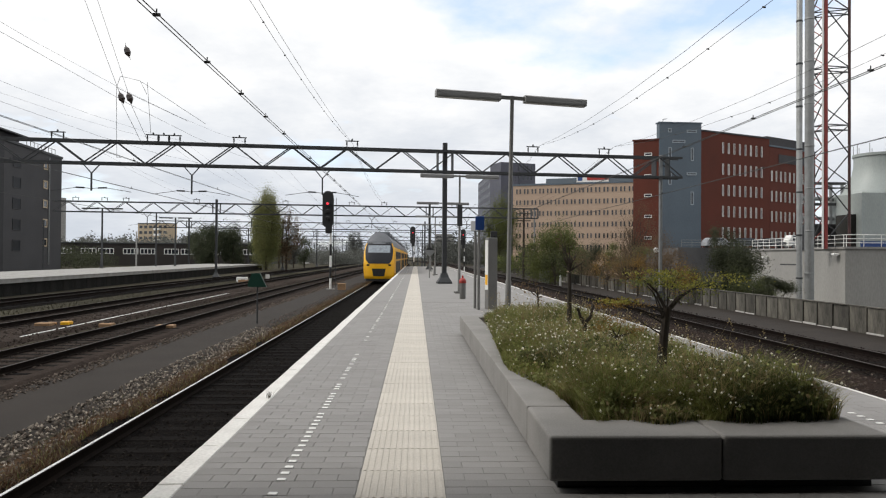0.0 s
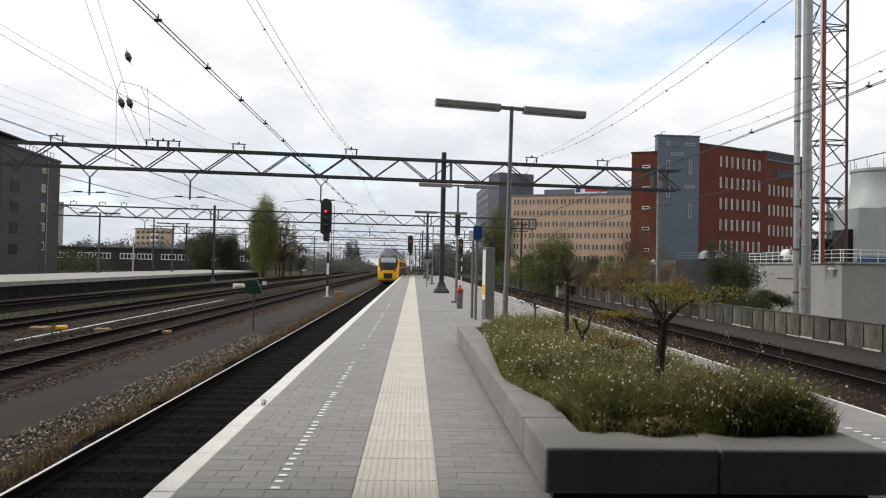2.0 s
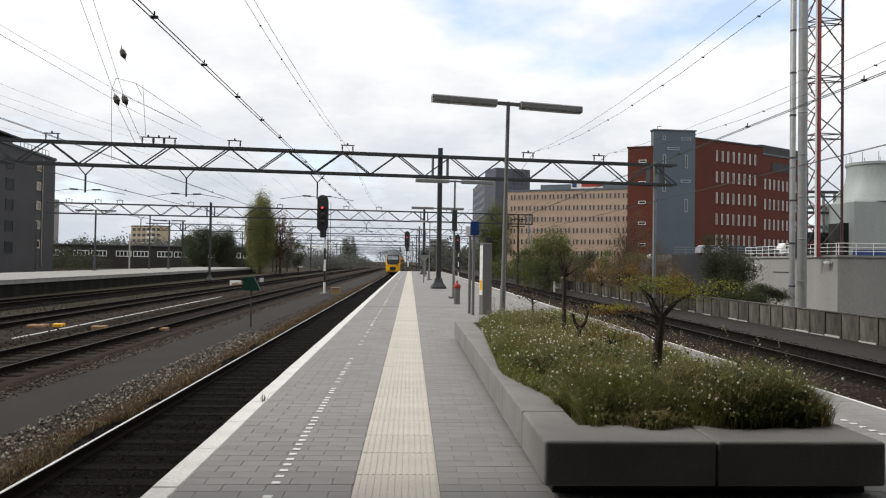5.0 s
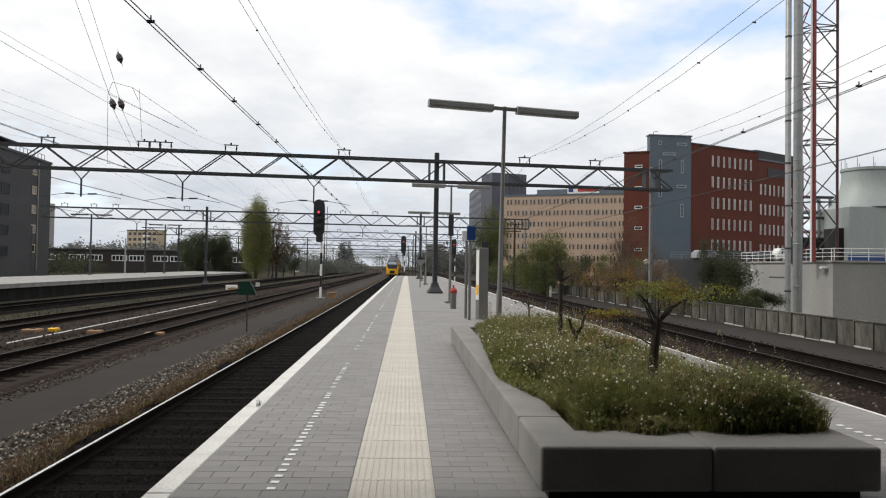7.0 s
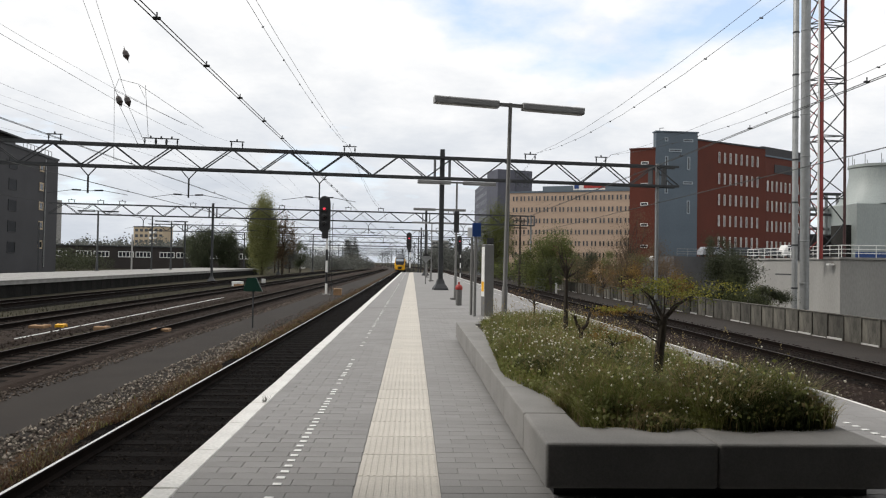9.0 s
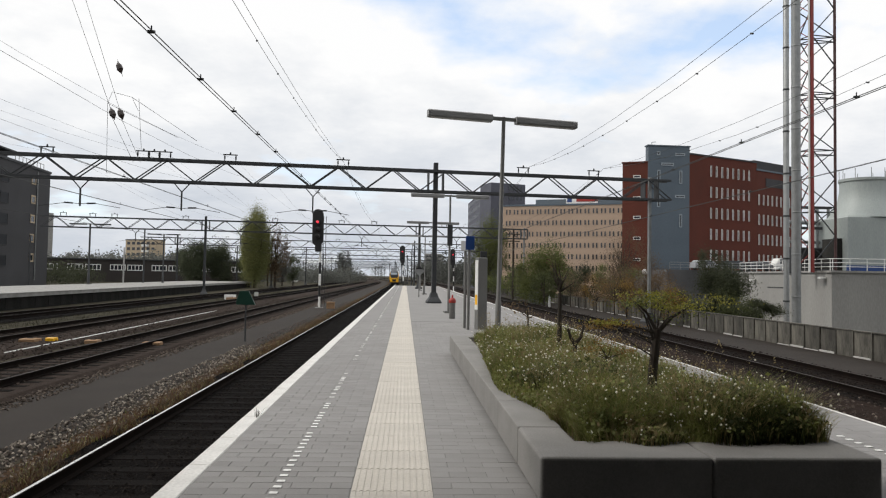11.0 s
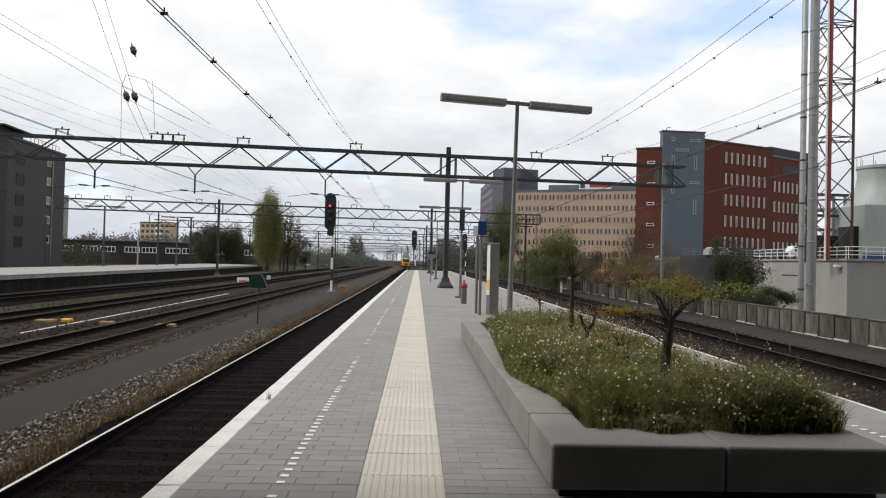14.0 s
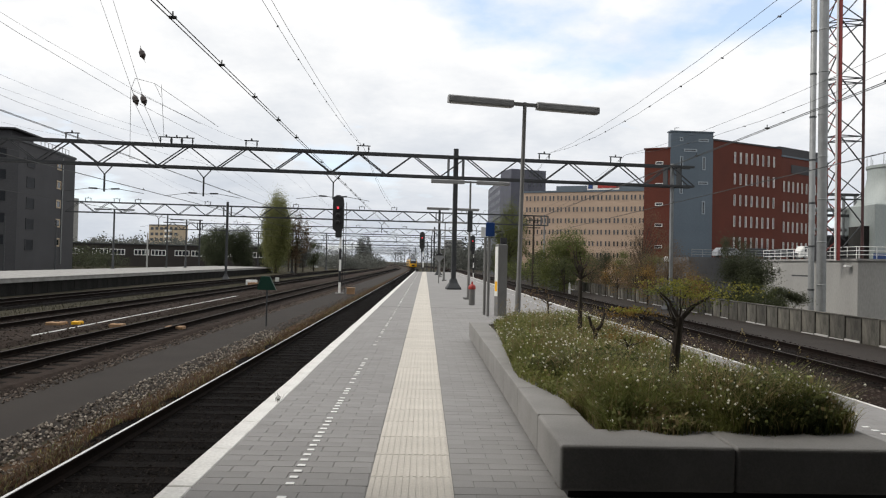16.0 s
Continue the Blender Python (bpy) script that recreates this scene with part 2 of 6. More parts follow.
SCREEN = mat("reflective_windscreen", (0.30, 0.33, 0.36), (0.22, 0.25, 0.28), rough=0.12, metal=0.75, scale=1, fine=4, bump=0, spec=0.8)
GLASS_DULL = mat("dull_dark_glass", (0.022, 0.024, 0.028), (0.012, 0.013, 0.016), rough=0.5, scale=1, fine=4, bump=0, spec=0.15)
GLASS_DK = mat("dark_window_glass", (0.03, 0.035, 0.042), (0.018, 0.02, 0.025), rough=0.08, scale=1, fine=4, bump=0, spec=0.8)
SHEET = mat("pale_green_sheet_metal", (0.34, 0.375, 0.365), (0.27, 0.30, 0.29), rough=0.5, scale=0.8, fine=12, bump=0.05, stretch=(1, 1, 0.3))
BARK = mat("dark_bark", (0.05, 0.038, 0.028), (0.02, 0.016, 0.012), rough=0.95, scale=6, fine=40, bump=0.8, stretch=(1, 1, 0.3))
SOIL = mat("planter_soil", (0.07, 0.055, 0.04), (0.035, 0.028, 0.02), rough=1, scale=4, fine=40, bump=0.8)
GRASS = leafy("meadow_grass", (0.205, 0.212, 0.058), (0.085, 0.100, 0.030))
GRASS_DRY = leafy("dry_grass", (0.33, 0.27, 0.13), (0.17, 0.125, 0.06))
RUST_WEED = leafy("rusty_trackside_weed", (0.115, 0.060, 0.028), (0.045, 0.027, 0.014))
VERGE = leafy("dull_verge_grass", (0.040, 0.037, 0.020), (0.020, 0.019, 0.010))
FLOWER = mat("white_flower", (0.78, 0.76, 0.64), (0.58, 0.55, 0.44), rough=0.8, bump=0)
LEAF_Y = leafy("young_yellow_green_leaf", (0.29, 0.27, 0.045), (0.13, 0.128, 0.027))
HERB = leafy("pale_herb_leaf", (0.27, 0.29, 0.10), (0.15, 0.165, 0.055))
LEAF_OLIVE = leafy("olive_leaf", (0.15, 0.165, 0.050), (0.070, 0.082, 0.028))
# darker copy of the grass, with the shade of deep growth painted in
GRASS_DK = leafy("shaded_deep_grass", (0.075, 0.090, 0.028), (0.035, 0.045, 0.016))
LEAF_G = leafy("green_leaf", (0.095, 0.108, 0.042), (0.045, 0.054, 0.022))
LEAF_YG = leafy("spring_green_leaf", (0.20, 0.22, 0.055), (0.09, 0.115, 0.03))
LEAF_DK = leafy("dark_foliage", (0.070, 0.078, 0.042), (0.034, 0.040, 0.022))
# distance haze is mixed into this leaf colour as a pale grey
LEAF_FAR = leafy("haze_tinted_foliage", (0.145, 0.150, 0.135), (0.092, 0.097, 0.088))
LEAF_POP = leafy("poplar_leaf", (0.245, 0.25, 0.095), (0.145, 0.155, 0.062))
LEAF_MID = leafy("dull_green_foliage", (0.100, 0.115, 0.066), (0.050, 0.060, 0.036))
LEAF_BR = leafy("budding_brown_twigs", (0.165, 0.112, 0.064), (0.080, 0.056, 0.035))
LEAF_OR = leafy("orange_brown_buds", (0.26, 0.16, 0.04), (0.12, 0.075, 0.025))
LAMP_RED = glow("red_signal_light", (1.0, 0.04, 0.07), 0.95)
LAMP_DIM = mat("unlit_lens", (0.03, 0.03, 0.03), rough=0.2, bump=0)
DIFFUSER = mat("lamp_diffuser", (0.55, 0.55, 0.53), rough=0.5, bump=0)
CAR_W = mat("silver_car_paint", (0.34, 0.35, 0.37), (0.29, 0.30, 0.32), rough=0.25, bump=0)
CAR_D = mat("dark_car_paint", (0.05, 0.055, 0.065), (0.04, 0.045, 0.05), rough=0.25, bump=0)


# ---- mesh helpers ----
class Geo:
    def __init__(self):
        self.v, self.f, self.m = [], [], []

    def add(self, verts, faces, mi=0):
        o = len(self.v)
        self.v += [tuple(p) for p in verts]
        self.f += [tuple(i + o for i in q) for q in faces]
        self.m += [mi] * len(faces)
        return self

    def box(self, x, y, z, sx, sy, sz, mi=0, c=0.0):
        """Box centred in x, y and standing on z; c chamfers the top edges."""
        a, b = sx / 2, sy / 2
        vs = [(x + i * a, y + j * b, z) for i, j in ((-1, -1), (1, -1), (1, 1), (-1, 1))]
        if c:
            vs += [(x + i * a, y + j * b, z + sz - c) for i, j in ((-1, -1), (1, -1), (1, 1), (-1, 1))]
        vs += [(x + i * (a - c), y + j * (b - c), z + sz) for i, j in ((-1, -1), (1, -1), (1, 1), (-1, 1))]
        rings = len(vs) // 4
        fs = [(3, 2, 1, 0), tuple(range(4 * rings - 4, 4 * rings))]
        for r in range(rings - 1):
            for k in range(4):
                fs.append((r * 4 + k, r * 4 + (k + 1) % 4, r * 4 + 4 + (k + 1) % 4, r * 4 + 4 + k))
        return self.add(vs, fs, mi)

    def tube(self, p0, p1, r0, r1=None, n=8, mi=0, caps=True):
        p0, p1 = Vector(p0), Vector(p1)
        r1 = r0 if r1 is None else r1
        d = (p1 - p0).normalized()
        u = d.orthogonal().normalized()
        w = d.cross(u)
        vs = []
        for p, r in ((p0, r0), (p1, r1)):
            vs += [p + (u * math.cos(2 * math.pi * k / n) + w * math.sin(2 * math.pi * k / n)) * r for k in range(n)]
        fs = [(k, (k + 1) % n, n + (k + 1) % n, n + k) for k in range(n)]
        if caps:
            fs += [tuple(range(n - 1, -1, -1)), tuple(range(n, 2 * n))]
        return self.add(vs, fs, mi)

    def bar(self, p0, p1, w, h, mi=0):
        """Square bar between two points; w across, h up."""
        p0, p1 = Vector(p0), Vector(p1)
        d = (p1 - p0).normalized()
        s = d.cross(Vector((0, 0, 1)))
        s = s.normalized() if s.length > 1e-4 else Vector((1, 0, 0))
        u = s.cross(d).normalized()
        vs = [p + s * a * w / 2 + u * b * h / 2 for p in (p0, p1) for a, b in ((-1, -1), (1, -1), (1, 1), (-1, 1))]
        return self.add(vs, [(3, 2, 1, 0), (4, 5, 6, 7)] + [(k, (k + 1) % 4, 4 + (k + 1) % 4, 4 + k) for k in range(4)], mi)

    def lathe(self, x, y, prof, n=16, mi=0):
        vs = [(x + r * math.cos(2 * math.pi * k / n), y + r * math.sin(2 * math.pi * k / n), z) for r, z in prof for k in range(n)]
        fs = [(i * n + k, i * n + (k + 1) % n, (i + 1) * n + (k + 1) % n, (i + 1) * n + k) for i in range(len(prof) - 1) for k in range(n)]
        fs += [tuple(range(n - 1, -1, -1)), tuple(range((len(prof) - 1) * n, len(prof) * n))]
        return self.add(vs, fs, mi)

    def prism(self, prof, p0, p1, mi=0):
        """Profile of (across, up) pairs swept level from p0 to p1."""
        p0, p1 = Vector(p0), Vector(p1)
        d = (p1 - p0).normalized()
        s = d.cross(Vector((0, 0, 1))).normalized()
        n = len(prof)
        vs = [p + s * a + Vector((0, 0, b)) for p in (p0, p1) for a, b in prof]
        return self.add(vs, [tuple(range(n - 1, -1, -1)), tuple(range(n, 2 * n))] + [(k, (k + 1) % n, n + (k + 1) % n, n + k) for k in range(n)], mi)

    def path(self, pts, r, n=5, mi=0):
        """One continuous round wire through the points."""
        vs = []
        for i, p in enumerate(pts):
            d = (Vector(pts[min(i + 1, len(pts) - 1)]) - Vector(pts[max(i - 1, 0)])).normalized()
            s = d.cross(Vector((0, 0, 1))).normalized()
            u = s.cross(d)
            vs += [Vector(p) + (s * math.cos(2 * math.pi * k / n) + u * math.sin(2 * math.pi * k / n)) * r for k in range(n)]
        fs = [(i * n + k, i * n + (k + 1) % n, (i + 1) * n + (k + 1) % n, (i + 1) * n + k) for i in range(len(pts) - 1) for k in range(n)]
        return self.add(vs, fs, mi)

    def mesh(self, name, mats):
        me = bpy.data.meshes.new(name)
        me.from_pydata(self.v, [], self.f)
        for m in mats if isinstance(mats, (list, tuple)) else [mats]:
            me.materials.append(m)
        if any(self.m):
            me.polygons.foreach_set("material_index", self.m)
        bm = bmesh.new()
        bm.from_mesh(me)
        bmesh.ops.recalc_face_normals(bm, faces=bm.faces)
        bm.to_mesh(me)
        bm.free()
        return me

    def loose(self, name, mats):
        """The same with the faces left as they were made (many small leaves or stones)."""
        me = bpy.data.meshes.new(name)
        me.from_pydata(self.v, [], self.f)
        for m in mats if isinstance(mats, (list, tuple)) else [mats]:
            me.materials.append(m)
        if any(self.m):
            me.polygons.foreach_set("material_index", self.m)
        return me


def part(name, geo, material, parent, label="", at=None, smooth=False):
    me = geo if isinstance(geo, bpy.types.Mesh) else geo.mesh(name, material)
    ob = new(name, me)
    ob.parent = parent
    if at is not None:
        ob.matrix_basis = at
    if smooth:
        me.shade_smooth()
        me.set_sharp_from_angle(angle=radians(40))
    return tagged(ob, label) if label else ob


def thing(name, label, category, at=None, group="", kind=""):
    ob = new(name)
    ob.empty_display_size = 0.2
    if at is not None:
        ob.matrix_basis = at
    return tagged(ob, label, category, group, kind)


def solo(name, geo, material, label, category="", at=None, group="", kind="", smooth=False):
    me = geo if isinstance(geo, bpy.types.Mesh) else geo.mesh(name, material)
    ob = new(name, me)
    if at is not None:
        ob.matrix_basis = at
    if smooth:
        me.shade_smooth()
        me.set_sharp_from_angle(angle=radians(40))
    return tagged(ob, label, category, group, kind)


rng = random.Random(7)


def bend(y):
    """How far the tracks have swung to the left, y metres along the line."""
    if y < 200:
        return 0.0
    if y < 400:
        return -0.0002 * (y - 200) ** 2
    return -8 - 0.08 * (y - 400)


def leaf(g, p, size, rnd, droop=0.0, mi=0):
    a, b, c = rnd.uniform(0, 6.283), rnd.uniform(-0.9, 0.9), rnd.uniform(0, 6.283)
    u = Vector((math.cos(a) * math.cos(b), math.sin(a) * math.cos(b), math.sin(b) - droop)).normalized()
    w = u.orthogonal().normalized()
    w = (w * math.cos(c) + u.cross(w) * math.sin(c)) * 0.34
    p = Vector(p)
    g.add([p, p + u * size * 0.5 + w * size, p + u * size, p + u * size * 0.5 - w * size], [(0, 1, 2, 3)], mi)


def crown(g, centre, radii, n, size, rnd, clumps=14, hollow=0.35, mi=0):
    """Leaves in uneven clumps inside an ellipsoid."""
    cs = []
    for _ in range(clumps):
        while True:
            d = Vector((rnd.uniform(-1, 1), rnd.uniform(-1, 1), rnd.uniform(-1, 1)))
            if hollow < d.length < 0.95:
                break
        cs.append((Vector((d.x * radii[0], d.y * radii[1], d.z * radii[2])) + Vector(centre), rnd.uniform(0.22, 0.5)))
    for k in range(n):
        c, r = cs[k % clumps]
        d = Vector((rnd.gauss(0, 0.5), rnd.gauss(0, 0.5), rnd.gauss(0, 0.5))) * r
        leaf(g, (c.x + d.x * radii[0], c.y + d.y * radii[1], c.z + d.z * radii[2]), size * rnd.uniform(0.6, 1.3), rnd, mi=mi)
    return [c for c, _ in cs]


def limbs(g, root, tips, r, rnd, mi=0):
    """Crooked limbs from a point on the trunk to the given tips."""
    for tip in tips:
        a, b = Vector(root), Vector(tip)
        k = rnd.uniform(0.0, 0.45)
        a = a + Vector((0, 0, 1)) * (b.z - a.z) * k * 0.5
        mid = a.lerp(b, 0.5) + Vector((rnd.gauss(0, 0.08), rnd.gauss(0, 0.08), rnd.gauss(0, 0.05))) * (b - a).length
        g.tube(a, mid, r * 0.5, r * 0.3, 5, mi)
        g.tube(mid, b, r * 0.3, r * 0.08, 4, mi)


# ---- ground, platforms, tracks ----
RAIL_Z = -0.80          # top of the rails; the platform's surface is 0
BED_Z = -0.98
EDGE_L, EDGE_R = -1.78, 5.40
END_Y = 117.0
TRACKS = {"l1": -3.34, "l2": -9.45, "l3": -15.0, "l4": -21.2, "r1": 7.15, "r2": 11.25}

g = Geo()
sect = [(-1800, -1.08), (16.7, -1.08), (19.5, -3.0), (1800, -3.0)]
g.add([(x, y, z) for y in (-300, 3600) for x, z in sect], [(k, k + 1, k + 5, k + 4) for k in range(3)])
solo("ground", g, EARTH, "scrubby earth between and beside the tracks", "ground", kind="structure")


def strip(name, x0, x1, z0, z1, material, label, y0=-30.0, y1=900.0):
    """A low bank along the line, with sloped sides."""
    g = Geo()
    ys = [y0] + [y for y in range(200, 900, 50) if y > y0] + [y1]
    s = 0.25
    g.add([(x + bend(y), y, z) for y in ys for x, z in ((x0 - s, z0), (x0, z1), (x1, z1), (x1 + s, z0))],
          [(4 * i + k, 4 * i + k + 1, 4 * i + k + 5, 4 * i + k + 4) for i in range(len(ys) - 1) for k in range(3)])
    return solo(name, g, material, label, "ground", kind="structure")


strip("ballast_bed_1", -4.62, -1.9, -1.09, BED_Z + 0.017, DARK_BED, "near-black ballast under the track by the platform")
strip("ballast_bed_2", -11.0, -7.95, -1.09, BED_Z + 0.019, BALLAST, "brown stone ballast under a track")
strip("ballast_bed_3", -16.6, -11.9, -1.09, BED_Z + 0.016, BALLAST, "brown stone ballast under a track")
# near-black here stands in for the shaded trough below the far platform
strip("ballast_bed_4", -22.8, -19.6, -1.09, BED_Z, DARK_BED, "ballast along the far platform, darkened as shade")
strip("ballast_bed_5", 5.6, 12.9, -1.09, BED_Z + 0.019, BALLAST_R, "brown stone ballast under two tracks")
strip("track_dirt_1", 9.95, 12.75, -1.09, BED_Z + 0.024, TRACK_DIRT, "sooty brown dirt between the rails")
strip("verge_1", -5.05, -4.72, -1.085, -1.015, RUST_EARTH, "rusty brown earth along the outer rail")
strip("path_1", -7.6, -5.6, -1.085, -1.03, PATH, "dark cinder path between the tracks")
strip("path_2", 13.3, 16.1, -1.085, -1.06, PATH, "grey gravel path along the concrete fence")


def track(name, x, label, head, y1=900.0):
    t = thing(name, label, "railway track", group="railway tracks", kind="structure")
    ys = [-30, 60, 130] + list(range(200, 900, 50)) + [y1]
    web = [(-0.07, 0), (0.07, 0), (0.07, 0.02), (0.012, 0.04), (0.012, 0.12), (0.035, 0.13), (0.035, 0.158), (-0.035, 0.158), (-0.035, 0.13),
           (-0.012, 0.12), (-0.012, 0.04), (-0.07, 0.02)]
    for side in (-0.755, 0.755):
        g, h = Geo(), Geo()
        for a, b in zip(ys, ys[1:]):
            p, q = (x + side + bend(a), a, RAIL_Z - 0.16), (x + side + bend(b), b, RAIL_Z - 0.16)
            g.prism(web, p, q)
            h.prism([(-0.019, 0.158), (0.019, 0.158), (0.016, 0.163), (-0.016, 0.163)], p, q)
        r = part("rail", g, RAIL, t)
        part("rail_head", h, head, r, "worn running surface")
    # the nearest sleepers are single pieces, the rest joined
    g = Geo()
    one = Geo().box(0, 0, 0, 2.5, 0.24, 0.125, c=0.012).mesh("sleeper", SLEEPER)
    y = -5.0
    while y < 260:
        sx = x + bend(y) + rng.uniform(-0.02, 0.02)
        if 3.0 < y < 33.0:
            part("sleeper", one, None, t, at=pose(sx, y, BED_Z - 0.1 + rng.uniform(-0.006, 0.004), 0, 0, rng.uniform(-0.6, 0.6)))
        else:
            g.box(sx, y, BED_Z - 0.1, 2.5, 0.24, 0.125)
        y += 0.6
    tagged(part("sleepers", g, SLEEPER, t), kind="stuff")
    return t


for key, x in TRACKS.items():
    track("railway_track", x, "railway track with polished rails on dark sleepers" if key == "l1" else "railway track with rusty rails in brown ballast",
          RAIL_TOP if key == "l1" else RAIL_DULL)


def platform_block(name, x0, x1, y0, y1, label, top):
    """Platform slab with an overhanging edge over a set-back wall."""
    g = Geo()
    prof = [(x0 + 0.35, -1.09), (x0 + 0.35, -0.2), (x0, -0.2), (x0, top), (x1, top), (x1, -0.2), (x1 - 0.35, -0.2), (x1 - 0.35, -1.09)]
    n = len(prof)
    g.add([(a, y, b) for y in (y0, y1) for a, b in prof], [tuple(range(n)), tuple(range(2 * n - 1, n - 1, -1))] + [(k, (k + 1) % n, n + (k + 1) % n, n + k) for k in range(n)])
    return solo(name, g, CONCRETE, label, "platform", kind="structure")


platform = platform_block("platform", EDGE_L, EDGE_R, -15, END_Y, "long island platform paved in grey with white edges", -0.065)
STRIP_X = -0.08
STRIP_W = 0.60

# paving bed and the plain far part of the paving
g = Geo().box((EDGE_L + EDGE_R) / 2, 5.0, -0.0655, EDGE_R - EDGE_L - 0.3, 40, 0.0605)
part("paving_bed", g, PAVE_BED, platform, "sandy paving joints")
g = Geo().box((EDGE_L + EDGE_R) / 2, 25.0 + (END_Y - 25) / 2, -0.065, EDGE_R - EDGE_L - 0.3, END_Y - 25, 0.065)
part("far_paving", g, PAVE_FAR, platform)
g = Geo().box((EDGE_L + EDGE_R) / 2, -7.3, -0.064, EDGE_R - EDGE_L - 0.3, 15, 0.062)
part("rear_paving", g, PAVE_FAR, platform)
# white edge stones, one metre each, to the end of the platform
for x, w in ((EDGE_L + 0.095, 0.185), (EDGE_R - 0.022, 0.042)):
    me = Geo().box(0, 0, 0, w, 0.99, 0.07, c=0.008).mesh("edge_stone", WHITE_EDGE)
    for k in range(int(END_Y + 5)):
        part("edge_stone", me, WHITE_EDGE, platform, at=pose(x + rng.uniform(-0.003, 0.003), -4.5 + k, -0.066 + rng.uniform(-0.002, 0.002)))

# second platform across the tracks
far_plat = thing("far_platform", "low grey concrete platform with a side wall blackened as shade", "platform", at=pose(-25.4, 44, 0, 0, 0, 2.2), kind="structure")
g = Geo()
prof = [(0.3, -1.09), (0.3, -0.25), (0.0, -0.25), (0.0, 0.0), (-11, 0.0), (-11, -1.09)]
n = len(prof)
g.add([(a, y, b) for y in (-60, 92) for a, b in prof], [tuple(range(n)), tuple(range(2 * n - 1, n - 1, -1))] + [(k, (k + 1) % n, n + (k + 1) % n, n + k) for k in range(n)])
for v in range(len(g.v)):
    if g.v[v][0] == 0.3:
        g.v[v] = (-0.25, g.v[v][1], g.v[v][2])
part("platform_slab", g, CONCRETE, far_plat)
# panels carry the wall's shade as a painted near-black
me = Geo().box(0, 0, 0, 0.06, 1.94, 0.86).mesh("wall_panel", SHADE_WALL)
for k in range(75):
    part("wall_panel", me, SHADE_WALL, far_plat, at=pose(-0.18, -58 + 2 * k, -1.1))
me = Geo().box(0, 0, 0, 0.5, 1.98, 0.05, c=0.01).mesh("edge_slab", CONCRETE)
for k in range(75):
    part("edge_slab", me, CONCRETE, far_plat, at=pose(-0.22, -58 + 2 * k, 0.0))


# ---- overhead line ----
def insulator_stand():
    g = Geo()
    for s in (-0.38, 0.38):
        g.bar((s, 0, 0), (s, 0, 0.42), 0.06, 0.06)
        g.tube((s, 0, 0.14), (s, 0, 0.34), 0.055, 0.055, 8)
    g.bar((-0.5, 0, 0.45), (0.5, 0, 0.45), 0.07, 0.07)
    g.tube((0, 0, 0.46), (0, 0, 0.62), 0.07, 0.05, 8)
    return g


CHORD_T, CHORD_B = 9.38, 7.87
STAND = insulator_stand().mesh("insulator_stand", STEEL)
BRACE = {}
GS, GZ0 = 0.815, 0.294      # gantry size and the height that it is set at


